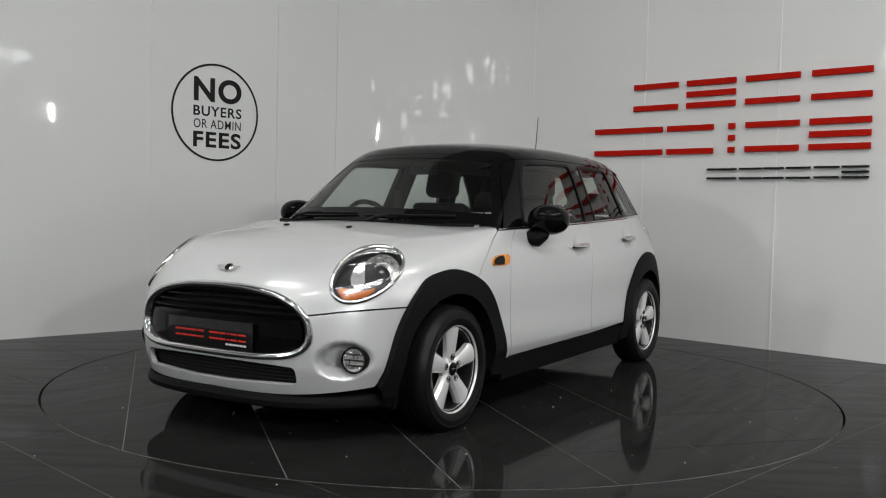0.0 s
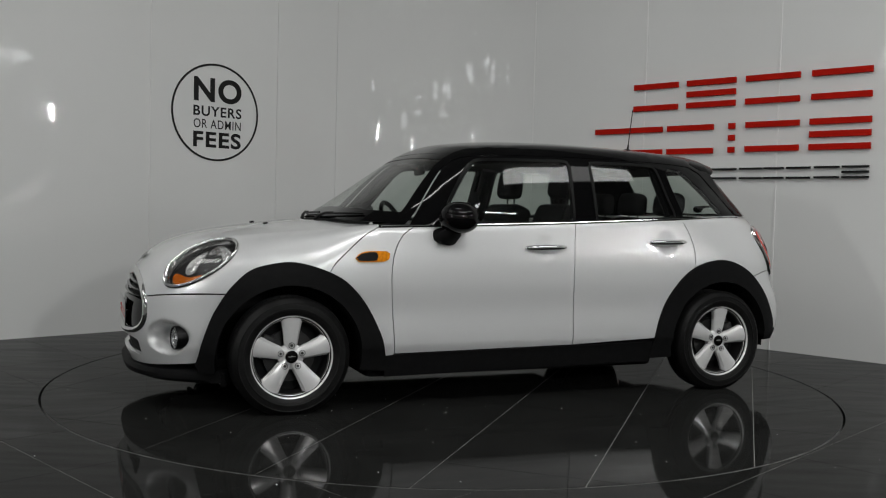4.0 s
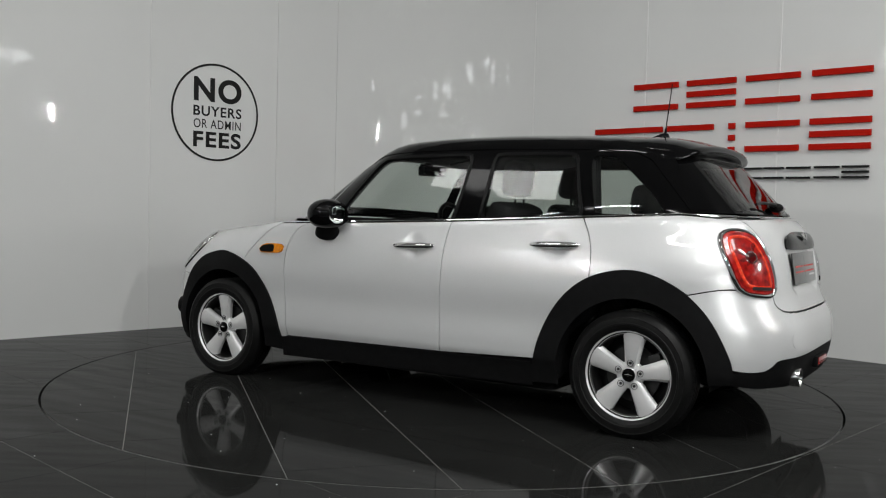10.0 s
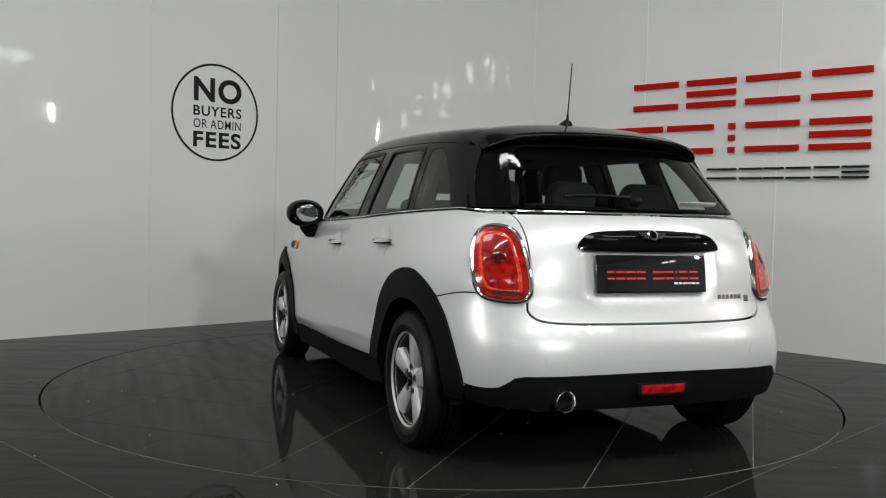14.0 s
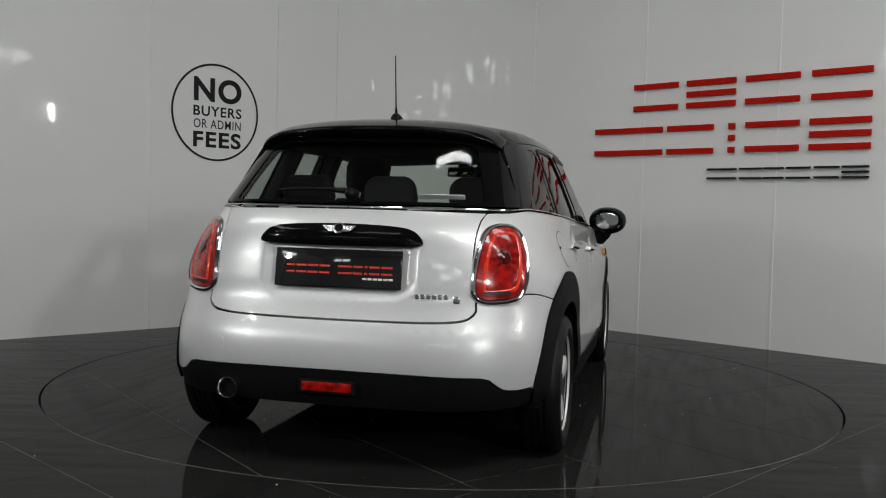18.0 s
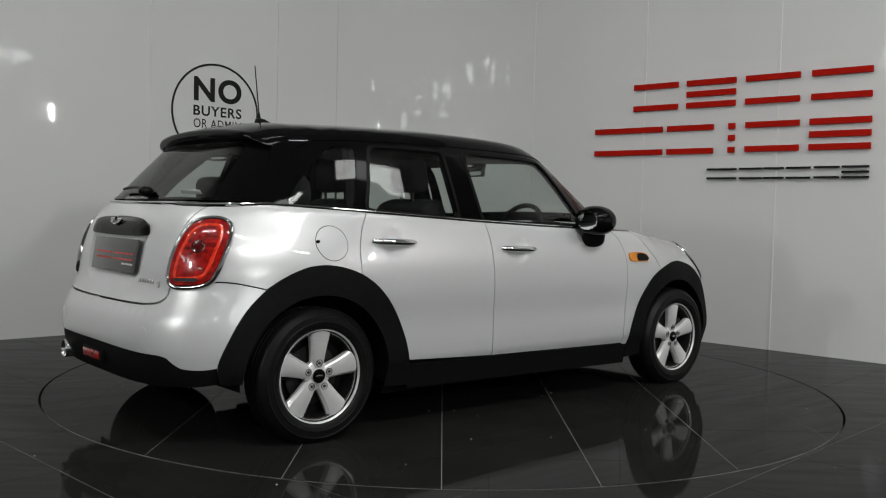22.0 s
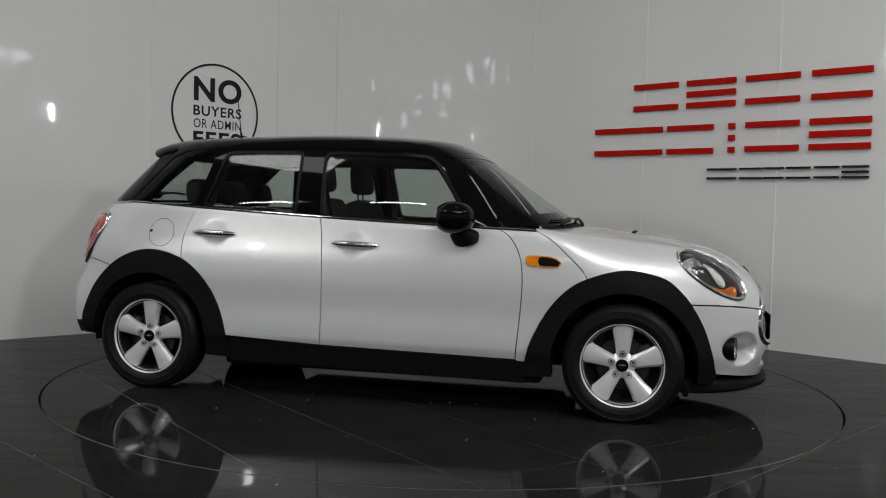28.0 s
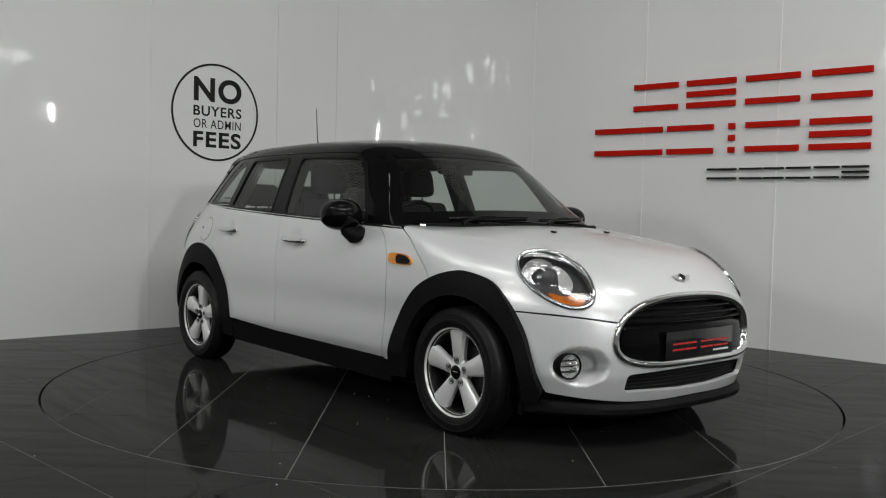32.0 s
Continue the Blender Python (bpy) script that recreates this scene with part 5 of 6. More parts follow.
    for y in np.linspace(-0.70, 0.70, 41):
        p = fr(low, y, 0.205)
        e = 0.018 * (1 - (abs(y) / 0.72) ** 4)
        rows.append([bm.verts.new((p[0] + dx, y, z)) for dx, z in ((-0.01, 0.214), (e, 0.208), (e + 0.014, 0.188), (e + 0.010, 0.166), (e - 0.03, 0.150), (-0.16, 0.150), (-0.16, 0.214))])
    for a, b in zip(rows, rows[1:]):
        for j in range(7):
            bm.faces.new((a[j], a[(j + 1) % 7], b[(j + 1) % 7], b[j]))
    bm.faces.new(rows[0])
    bm.faces.new(rows[-1][::-1])
    bmesh.ops.recalc_face_normals(bm, faces=bm.faces)
    car_part("front_lip", bm, M_CLAD, CAR)
    for s in (1, -1):
        bm = bmesh.new()
        box(bm, (0.03, 0.14, 0.07), (1.59, s * 0.64, 0.165), None, 0.01)
        car_part("wheel_deflector", bm, M_CLAD, CAR)
    # radiator block and bulkhead that close the nose
    bm = bmesh.new()
    box(bm, (0.10, 1.10, 0.40), (1.70, 0, 0.42), None, 0.02)
    box(bm, (0.05, 1.30, 0.60), (0.95, 0, 0.60), None, 0.02)
    car_part("radiator", bm, M_INNER, CAR)
    # winged badge
    c = fr(low, 0.0, 0.735)
    n = normals(low, c[None])[0]
    winged_badge(c + n * 0.004, n, 0.142, "bonnet_badge")
    for y in (0.205, -0.205):
        p = tp(low, 1.305, y)
        bm = bmesh.new()
        box(bm, (0.026, 0.022, 0.010), p + np.array([0, 0, 0.004]), Matrix.Rotation(radians(8), 3, "Y"), 0.004)
        car_part("washer_jet", bm, M_TRIM, CAR)


def winged_badge(c, n, wide, name):
    m = Vector(n).to_track_quat("Z", "Y").to_matrix()
    up = Vector((0, 0, 1)) - Vector(n) * Vector(n).z
    up.normalize()
    ax = up.cross(Vector(n)).normalized()
    m = Matrix((ax, up, Vector(n))).transposed().to_4x4()
    m.translation = Vector(c)
    bm = bmesh.new()
    k = wide / 2
    for s in (1, -1):
        for i, (l, y) in enumerate(((1.0, 0.10), (0.86, -0.04), (0.68, -0.17))):
            pts = [(s * k * 0.30, (y - 0.05) * k), (s * k * l * 0.92, (y - 0.05) * k), (s * k * l, (y + 0.06) * k), (s * k * 0.30, (y + 0.06) * k)]
            b = prism(pts if s > 0 else pts[::-1], 0.004, Matrix())
            me = bpy.data.meshes.new("tmp")
            b.to_mesh(me)
            b.free()
            bm.from_mesh(me)
            bpy.data.meshes.remove(me)
    ring = []
    for r, z in ((0.34, 0.0), (0.34, 0.005), (0.25, 0.007), (0.25, 0.002)):
        ring.append([bm.verts.new((k * r * math.cos(2 * math.pi * i / 32), k * r * math.sin(2 * math.pi * i / 32), z)) for i in range(32)])
    for a, b in zip(ring, ring[1:]):
        for i in range(32):
            bm.faces.new((a[i], a[(i + 1) % 32], b[(i + 1) % 32], b[i]))
    bm.transform(m)
    badge = car_part(name, bm, M_CHROME, CAR, "chrome winged badge")
    bm = bmesh.new()
    disc(bm, (0, 0, 0), (0, 0, 1), k * 0.27, 0.003)
    bm.transform(m)
    car_part("badge_centre", bm, M_BLACK, badge)


def bars(parent, x, z, s):
    """Writing on a show plate as plain bars: two red words, one small white word."""
    for i, (y, w) in enumerate(((0.195, 0.034), (0.150, 0.042), (0.102, 0.042), (0.054, 0.042), (-0.030, 0.056), (-0.082, 0.038), (-0.116, 0.012), (-0.150, 0.042), (-0.200, 0.044))):
        for dz in (0.013, -0.013):
            bm = bmesh.new()
            box(bm, (0.0012, w, 0.008), (x, y * s, z + dz), None, 0.0)
            car_part("red_bar", bm, M_PLATE_RED, parent, smooth=False)
    for i in range(6):
        bm = bmesh.new()
        box(bm, (0.0012, 0.017, 0.008), (x, (-0.112 - 0.021 * i) * s, z - 0.033), None, 0.0)
        car_part("white_bar", bm, M_PLATE_WHITE, parent, smooth=False)


def rear_face():
    mp = Round((-0.9, 0.0, 0.75), (-1, 0, 0.05))
    TL = [(0.714, 0.775), (0.702, 0.85), (0.675, 0.92), (0.643, 0.955), (0.60, 0.964), (0.555, 0.940), (0.537, 0.86), (0.528, 0.77), (0.532, 0.700), (0.568, 0.670), (0.65, 0.672), (0.694, 0.690), (0.711, 0.73)]
    for s in (1, -1):
        uo = even(mp.uv(np.array([rr(low, s * y, z) for y, z in ring_loop(TL, 0.02)])), 72)
        if area(uo) < 0:
            uo = uo[::-1]
        lamp = bezel(low, mp, shrink(uo, -0.007), shrink(uo, 0.014), M_CHROME, CAR, "tail_lamp", 0.003, 0.013, label="red tail lamp with chrome rim")
        ui = shrink(uo, 0.013)
        skin_part("red_lens", skin(low, mp, ui, off=0.012, gap=0, grid=0.02, depth=0.02), M_RED, lamp, "glossy red lens")
        c = rr(low, s * 0.628, 0.840)
        n = normals(low, c[None])[0]
        bm = bmesh.new()
        disc(bm, Vector(c + n * 0.0120), n, 0.030, 0.003, 32, 0.002)
        car_part("lamp_core", bm, M_DARKRED, lamp, "dark red round core")
        # darker red wedges on the lens, painted for the shaded bowl behind it
        rnd = random.Random(7)
        cuv = mp.uv(c[None])[0]
        turn = 0.2
        for i in range(7):
            turn += rnd.uniform(0.62, 1.15)
            a0, a1 = turn, turn + rnd.uniform(0.22, 0.5)
            r1 = rnd.uniform(0.042, 0.068)
            wedge = np.array([cuv + q * np.array([math.cos(a), math.sin(a)]) for q, a in ((0.026, a0), (r1 * 0.8, a0), (r1, a0 * 0.6 + a1 * 0.4), (r1 * 0.8, a1), (0.026, a1))])
            skin_part("shaded_wedge", skin(low, mp, even(wedge, 20), off=0.0128 + 0.0002 * i, gap=0, grid=0.02, depth=0.003), M_MIDRED, lamp)
        bezel(low, mp, shrink(uo, 0.030), shrink(uo, 0.042), M_REDGLOW, lamp, "light_band", 0.0128, 0.002)
        strip = mp.uv(np.array([rr(low, s * y, z) for y, z in ((0.57, 0.712), (0.66, 0.716), (0.66, 0.702), (0.57, 0.698))]))
        skin_part("reversing_strip", skin(low, mp, even(strip, 24), off=0.015, gap=0, grid=0.02, depth=0.004), M_BOWL, lamp)
    # gloss black grip bar over the plate
    gr = [(0.335, 0.886), (0.315, 0.915), (0.27, 0.936), (0.14, 0.951), (0, 0.955), (-0.14, 0.951), (-0.27, 0.936), (-0.315, 0.915), (-0.335, 0.886), (-0.30, 0.874), (-0.15, 0.870), (0, 0.869), (0.15, 0.870), (0.30, 0.874)]
    g = mp.uv(np.array([rr(low, y, z) for y, z in ring_loop(gr, 0.02)]))
    bulge = lambda p: 0.016 * np.clip(1 - np.abs((p[:, 2] - 0.91) / 0.042) ** 3, 0, 1) * np.clip(1 - (np.abs(p[:, 1]) / 0.335) ** 8, 0, 1)
    grip_bar = skin_part("tailgate_grip", skin(low, mp, g, off=0.006, gap=0, grid=0.018, depth=0.03, lift=bulge), M_BLACK, CAR, "gloss black tailgate grip bar")
    c = rr(low, 0.0, 0.925)
    n = normals(low, c[None])[0]
    winged_badge(c + n * 0.029, n, 0.135, "tailgate_badge")
    # plate
    c = rr(low, 0.0, 0.783)
    bm = bmesh.new()
    box(bm, (0.005, 0.52, 0.150), (0, 0, 0), None, 0.003)
    tilt = Matrix.Translation((c[0] + 0.004, 0, 0.783)) @ Matrix.Rotation(radians(8), 4, "Y")
    bm.transform(tilt)
    plate = car_part("rear_plate", bm, M_PLATE, CAR, "black acrylic show plate with red and white bars")
    bars(plate, 0.0, 0.0, 1)
    for o in plate.children:
        o.data.transform(Matrix.Translation((c[0] + 0.004, 0, 0.783)) @ Matrix.Rotation(radians(8), 4, "Y") @ Matrix.Translation((-0.0032, 0, -0.005)))
    # model name as a chrome bar row
    for i in range(6):
        y = -0.325 - 0.022 * i
        p = rr(low, y, 0.689)
        bm = bmesh.new()
        box(bm, (0.006, 0.016, 0.018), p - np.array([0.001, 0, 0]), Matrix.Rotation(radians(7), 3, "Y"), 0.002)
        car_part("name_bar", bm, M_CHROME, CAR)
    p = rr(low, -0.475, 0.68)
    bm = bmesh.new()
    box(bm, (0.006, 0.026, 0.028), p - np.array([0.001, 0, 0]), Matrix.Rotation(radians(7), 3, "Y"), 0.003)
    car_part("name_bar", bm, M_CHROME, CAR)
    # round covers in the bumper
    for s in (1, -1):
        ring = [np.array(rr(low, s * (0.475 + 0.035 * math.cos(a)), 0.473 + 0.035 * math.sin(a))) for a in np.linspace(0, 2 * math.pi, 33)[:-1]]
        u = mp.uv(np.array(ring))
        skin_part("bumper_cover", skin(low, mp, u, off=0.0012, gap=0.0, grid=0.03, depth=0.01), M_PAINT, CAR)
    # rear fog reflector in its hollow
    bm = bmesh.new()
    x = rr(low, 0, 0.335)[0]
    box(bm, (0.03, 0.23, 0.052), (x - 0.004, 0, 0.335), None, 0.008)
    fog = car_part("rear_fog_frame", bm, M_CLAD, CAR)
    bm = bmesh.new()
    box(bm, (0.012, 0.20, 0.036), (x - 0.016, 0, 0.337), None, 0.004)
    car_part("rear_fog_lens", bm, M_RED, fog, "red rear fog lens")
    # exhaust
    bm = bmesh.new()
    spin_profile(bm, [(0.040, 0.0), (0.0425, 0.004), (0.0425, 0.09), (0.030, 0.12), (0.030, 0.03), (0.036, 0.005)], 36)
    bm.transform(Matrix.Translation((-1.955, 0.422, 0.302)) @ Matrix.Rotation(radians(-90), 4, "Z"))
    car_part("exhaust_tip", bm, M_CHROME, CAR, "round chrome exhaust tip")
    bm = bmesh.new()
    disc(bm, (-1.89, 0.422, 0.302), (-1, 0, 0), 0.034, 0.002)
    car_part("exhaust_bore", bm, M_INNER, CAR)
    bm = bmesh.new()
    box(bm, (0.26, 0.34, 0.12), (-1.70, 0.34, 0.29), None, 0.05)
    car_part("silencer", bm, M_STEEL, CAR)


def flank_details(doors):
    for i, s in ((0, 1), (1, -1)):
        for key, x, z in (("f", -0.097, 0.833), ("r", -0.896, 0.869)):
            p = sd(low, x, z)
            bm = bmesh.new()
            pts, rs = [], []
            for t in np.linspace(-1, 1, 17):
                q = sd(low, x + 0.124 * t, z + 0.003 * t * (-1))
                pts.append((q[0], s * (q[1] + 0.020 - 0.014 * abs(t) ** 3), q[2]))
                rs.append(0.0175 * (1 - 0.5 * abs(t) ** 5))
            tube(bm, pts, rs, 12, 0.95)
            h = car_part("door_handle", bm, M_CHROME, doors[key][i], "chrome door handle")
            bm = bmesh.new()
            tube(bm, [(a[0], a[1] - s * 0.006, a[2] - 0.010) for a in pts[2:-2]], 0.006, 8)
            car_part("handle_underside", bm, M_TRIM, doors[key][i])
        # repeater
        mp = Side(s)
        out = ring_loop([(0.978, 0.772), (0.962, 0.754), (0.90, 0.752), (0.825, 0.755), (0.800, 0.772), (0.797, 0.795), (0.812, 0.805), (0.87, 0.806), (0.925, 0.803), (0.96, 0.790)], 0.02)
        ind = skin_part("side_repeater", skin(low, mp, out, off=0.010, gap=0, grid=0.03, depth=0.015), M_AMBER, CAR, "amber side repeater with a dark panel")
        inner = ring_loop([(0.972, 0.774), (0.960, 0.7585), (0.90, 0.757), (0.868, 0.760), (0.860, 0.778), (0.866, 0.797), (0.90, 0.800), (0.95, 0.790)], 0.02)
        skin_part("repeater_panel", skin(low, mp, inner, off=0.013, gap=0, grid=0.03, depth=0.004), M_TRIM, ind)
        # chrome line along the belt
        bm = bmesh.new()
        pts = []
        for x in np.linspace(0.83, -1.47, 48):
            z = float(BELT(min(x, 0.95))) + 0.002
            q = sd(low, x, z - 0.006)
            pts.append((q[0], s * (q[1] + 0.001), z))
        q = [rr(low, y, 1.018) for y in (0.63, 0.55, 0.40, 0.2, 0.002)]
        pts += [(a[0] + 0.004, s * a[1], 1.024) for a in q]
        tube(bm, pts, 0.005, 8, 0.8)
        car_part("belt_moulding", bm, M_CHROME, CAR, "thin chrome belt moulding")
        # door mirror
        bm = bmesh.new()
        ball(bm, (0.440, s * 0.880, 0.985), (0.105, 0.112, 0.082), 32, 20, 0.92, Matrix.Rotation(radians(-10 * s), 3, "Z"))
        for v in bm.verts:
            cut = 0.358
            if v.co.x < cut:
                r = math.hypot((v.co.y - s * 0.880) / 0.096, (v.co.z - 0.985) / 0.069)
                v.co.x = cut if r > 0.86 else cut + 0.016
        mir = car_part("door_mirror", bm, M_BLACK, CAR, "gloss black door mirror")
        bm = bmesh.new()
        ball(bm, (0.3725, s * 0.880, 0.985), (0.003, 0.070, 0.050), 24, 14, 0.8)
        car_part("mirror_pane", bm, M_MIRROR, mir)
        bm = bmesh.new()
        tube(bm, [(0.500, s * 0.775, 0.905), (0.490, s * 0.800, 0.882), (0.478, s * 0.828, 0.880), (0.462, s * 0.855, 0.905), (0.450, s * 0.868, 0.94)], [0.060, 0.070, 0.073, 0.062, 0.050], 20, 0.60)
        car_part("mirror_foot", bm, M_CLAD, mir)
        bm = bmesh.new()
        tube(bm, [(0.528 - 0.02 * abs(t), s * (0.878 + 0.085 * t), 0.969) for t in np.linspace(-0.9, 0.9, 11)], 0.0025, 6)
        car_part("mirror_gap", bm, M_INNER, mir)
    # fuel flap on the right flank
    mp = Side(-1)
    a = np.linspace(0, 2 * math.pi, 49)[:-1]
    c = np.stack([-1.222 + 0.079 * np.cos(a), 0.863 + 0.077 * np.sin(a)], -1)
    ring = skin(low, mp, c, off=0.0006, gap=0, grid=0.05, depth=0.004, holes=[shrink(c, 0.0028)])
    flap = skin_part("fuel_flap_gap", ring, M_INNER, CAR)
    skin_part("fuel_flap", skin(low, mp, shrink(c, 0.003), off=0.0015, gap=0, grid=0.03, depth=0.006), M_PAINT, CAR, "round white fuel flap")
    # a dark egg stands in for the shade in the flap's finger dent
    p = sd(low, -1.288, 0.868, -1)
    bm = bmesh.new()
    ball(bm, p, (0.011, 0.004, 0.010), 14, 8)
    car_part("flap_dent_shade", bm, M_TRIM, CAR)


def roof_details():
    # tailgate spoiler
    bm = bmesh.new()
    rows = []
    for y in np.linspace(-0.545, 0.545, 47):
        t = abs(y) / 0.545
        z0, z1 = (float(tp(up, x, y)[2]) for x in (-1.17, -1.27))
        tip = -1.500 + 0.05 * t ** 3 + 0.05 * t ** 14
        thick = 0.050 - 0.010 * t ** 4 - 0.022 * t ** 30
        zt = z1 - 0.044 + 0.004 * t ** 4
        top = 0.004 - 0.010 * t ** 6
        rows.append([bm.verts.new(q) for q in ((-1.17, y, z0 - 0.008), (-1.21, y, z0 * 0.6 + z1 * 0.4 + top), (-1.27, y, z1 + top), (-1.36, y, (z1 + zt) / 2 + 0.006 + top), (tip + 0.03, y, zt + 0.003), (tip + 0.005, y, zt - 0.005),
                                                (tip, y, zt - 0.006 - thick * 0.25), (tip + 0.008, y, zt - thick * 0.6), (tip + 0.04, y, zt - thick), (-1.35, y, z1 - 0.058), (-1.27, y, z1 - 0.050), (-1.19, y, z0 - 0.03))])
    for a, b in zip(rows, rows[1:]):
        for j in range(len(a)):
            bm.faces.new((a[j], a[(j + 1) % len(a)], b[(j + 1) % len(a)], b[j]))
    bm.faces.new(rows[0])
    bm.faces.new(rows[-1][::-1])
    bmesh.ops.recalc_face_normals(bm, faces=bm.faces)
    car_part("roof_spoiler", bm, M_BLACK, CAR, "gloss black roof spoiler", sharp=60)
    # fins down both sides of the tailgate window
    for s in (1, -1):
        edge = [sd(up, *q, s) for q in curve([(-1.225, 1.312), (-1.285, 1.287), (-1.36, 1.207), (-1.45, 1.107), (-1.515, 1.034)])]
        bm = bmesh.new()
        rows = []
        for i, p in enumerate(edge):
            k = (1 - i / (len(edge) - 1)) ** 1.3
            back = 0.012 + 0.115 * k
            rows.append([bm.verts.new(q) for q in ((p[0] + 0.010, p[1] + s * 0.004, p[2]), (p[0] - back, p[1] - s * (0.002 + 0.030 * k), p[2] - 0.010), (p[0] - back, p[1] - s * (0.012 + 0.030 * k), p[2] - 0.014), (p[0] + 0.010, p[1] - s * 0.020, p[2] - 0.010))])
        for a, b in zip(rows, rows[1:]):
            for j in range(4):
                bm.faces.new((a[j], a[(j + 1) % 4], b[(j + 1) % 4], b[j]))
        bm.faces.new(rows[0])
        bm.faces.new(rows[-1][::-1])
        bmesh.ops.recalc_face_normals(bm, faces=bm.faces)
        car_part("window_fin", bm, M_BLACK, CAR, "gloss black fin beside the tailgate window", sharp=50)
    bm = bmesh.new()
    box(bm, (0.012, 0.20, 0.012), (-1.478, 0, float(tp(up, -1.27, 0)[2]) - 0.050), None, 0.004)
    car_part("brake_light", bm, M_DARKRED, CAR)
    # aerial
    zr = tp(up, -1.10, 0)[2]
    bm = bmesh.new()
    rows = []
    for x, w, h in ((-1.04, 0.002, 0.002), (-1.06, 0.016, 0.010), (-1.09, 0.026, 0.022), (-1.12, 0.030, 0.036), (-1.145, 0.028, 0.042), (-1.16, 0.022, 0.036), (-1.17, 0.010, 0.004)):
        z0 = tp(up, x, 0)[2] - 0.004
        rows.append([bm.verts.new((x, w * math.cos(a), z0 + h * math.sin(a))) for a in np.linspace(0, math.pi, 11)])
    for a, b in zip(rows, rows[1:]):
        for j in range(10):
            bm.faces.new((a[j], a[j + 1], b[j + 1], b[j]))
    bmesh.ops.recalc_face_normals(bm, faces=bm.faces)
    aer = car_part("aerial", bm, M_TRIM, CAR, "black roof aerial")
    bm = bmesh.new()
    top = Vector((-1.172, 0.0, 1.722))
    base = Vector((-1.142, 0, zr + 0.030))
    tube(bm, [base, base.lerp(top, 0.08), base.lerp(top, 0.12), base.lerp(top, 0.96), top], [0.0075, 0.006, 0.0035, 0.0026, 0.003], 8)
    car_part("aerial_rod", bm, M_TRIM, aer)
    # scuttle and wipers
    bm = bmesh.new()
    rows = []
    for y in np.linspace(-0.66, 0.66, 33):
        xh = 0.985 - 0.16 * (abs(y) / 0.70) ** 2.2
        a = tp(low, xh - 0.01, y)
        b = fr(up, y, 0.985) if abs(y) < 0.6 else sd(up, 0.66, 0.97) * [1, math.copysign(1, y), 1]
        rows.append([bm.verts.new(q) for q in ((xh + 0.012, y, a[2] + 0.010), (xh - 0.01, y, a[2] + 0.014), ((xh + b[0]) / 2, y, a[2] + 0.008), (min(b[0], xh - 0.02), y, a[2] + 0.012), (min(b[0], xh - 0.02), y, a[2] - 0.02), (xh + 0.012, y, a[2] - 0.01))])
    for a, b in zip(rows, rows[1:]):
        for j in range(6):
            bm.faces.new((a[j], a[(j + 1) % 6], b[(j + 1) % 6], b[j]))
    bmesh.ops.recalc_face_normals(bm, faces=bm.faces)
    car_part("scuttle", bm, M_CLAD, CAR)
    bm = bmesh.new()
    pts = []
    for y in np.linspace(-0.68, 0.68, 33):
        xh = 0.985 - 0.16 * (abs(y) / 0.70) ** 2.2
        a = tp(low, xh, y)
        pts.append((a[0] + 0.004, y, a[2] + 0.004))
    tube(bm, pts, 0.0055, 8)
    car_part("scuttle_moulding", bm, M_CHROME, CAR)
    for y0, y1 in ((-0.52, -0.02), (0.05, 0.54)):
        bm = bmesh.new()
        pts = []
        for t in np.linspace(0, 1, 13):
            y = y0 + (y1 - y0) * t
            q = fr(up, y, 0.976 + 0.012 * t)
            n = normals(up, q[None])[0]
            pts.append(q + n * (0.007 + 0.002 * math.sin(math.pi * t)))
        tube(bm, pts, 0.006, 8)
        w = car_part("wiper", bm, M_TRIM, CAR, "black windscreen wiper")
        bm = bmesh.new()
        tube(bm, [pts[1] + np.array([0.035, 0, -0.026]), pts[2] + np.array([0.024, 0, -0.008]), pts[4] + np.array([0.010, 0, 0.006]), pts[6] + np.array([0.004, 0, 0.006])], [0.012, 0.009, 0.007, 0.005], 8)
        car_part("wiper_arm", bm, M_TRIM, w)
    # rear wiper
    bm = bmesh.new()
    pts = []
    for t in np.linspace(0, 1, 11):
        q = rr(up, 0.02 + 0.30 * t, 1.066 + 0.012 * math.sin(2.5 * t))
        pts.append(q + normals(up, q[None])[0] * (0.030 - 0.012 * t))
    tube(bm, pts, [0.013, 0.012, 0.010] + [0.007] * 8, 8)
    w = car_part("rear_wiper", bm, M_TRIM, CAR, "black rear wiper")
    q = rr(up, 0.0, 1.062)
    bm = bmesh.new()
    ball(bm, q + np.array([-0.022, 0, 0.012]), (0.036, 0.028, 0.024), 16, 10)
    car_part("wiper_pivot", bm, M_TRIM, w)
    # white paper strip inside the tailgate window
    c = rr(up, -0.36, 1.072)
    bm = bmesh.new()
    box(bm, (0.003, 0.19, 0.022), c + np.array([0.016, 0, 0]), Matrix.Rotation(radians(-42), 3, "Y"))
    st = car_part("window_sticker", bm, M_PLATE_WHITE, CAR, "white paper strip with grey bars", smooth=False)
    for i in range(9):
        bm = bmesh.new()
        box(bm, (0.0035, 0.012, 0.009), c + np.array([0.0155, 0.075 - 0.0185 * i, 0.001]), Matrix.Rotation(radians(-42), 3, "Y"))
        car_part("sticker_bar", bm, M_STEEL, st, smooth=False)


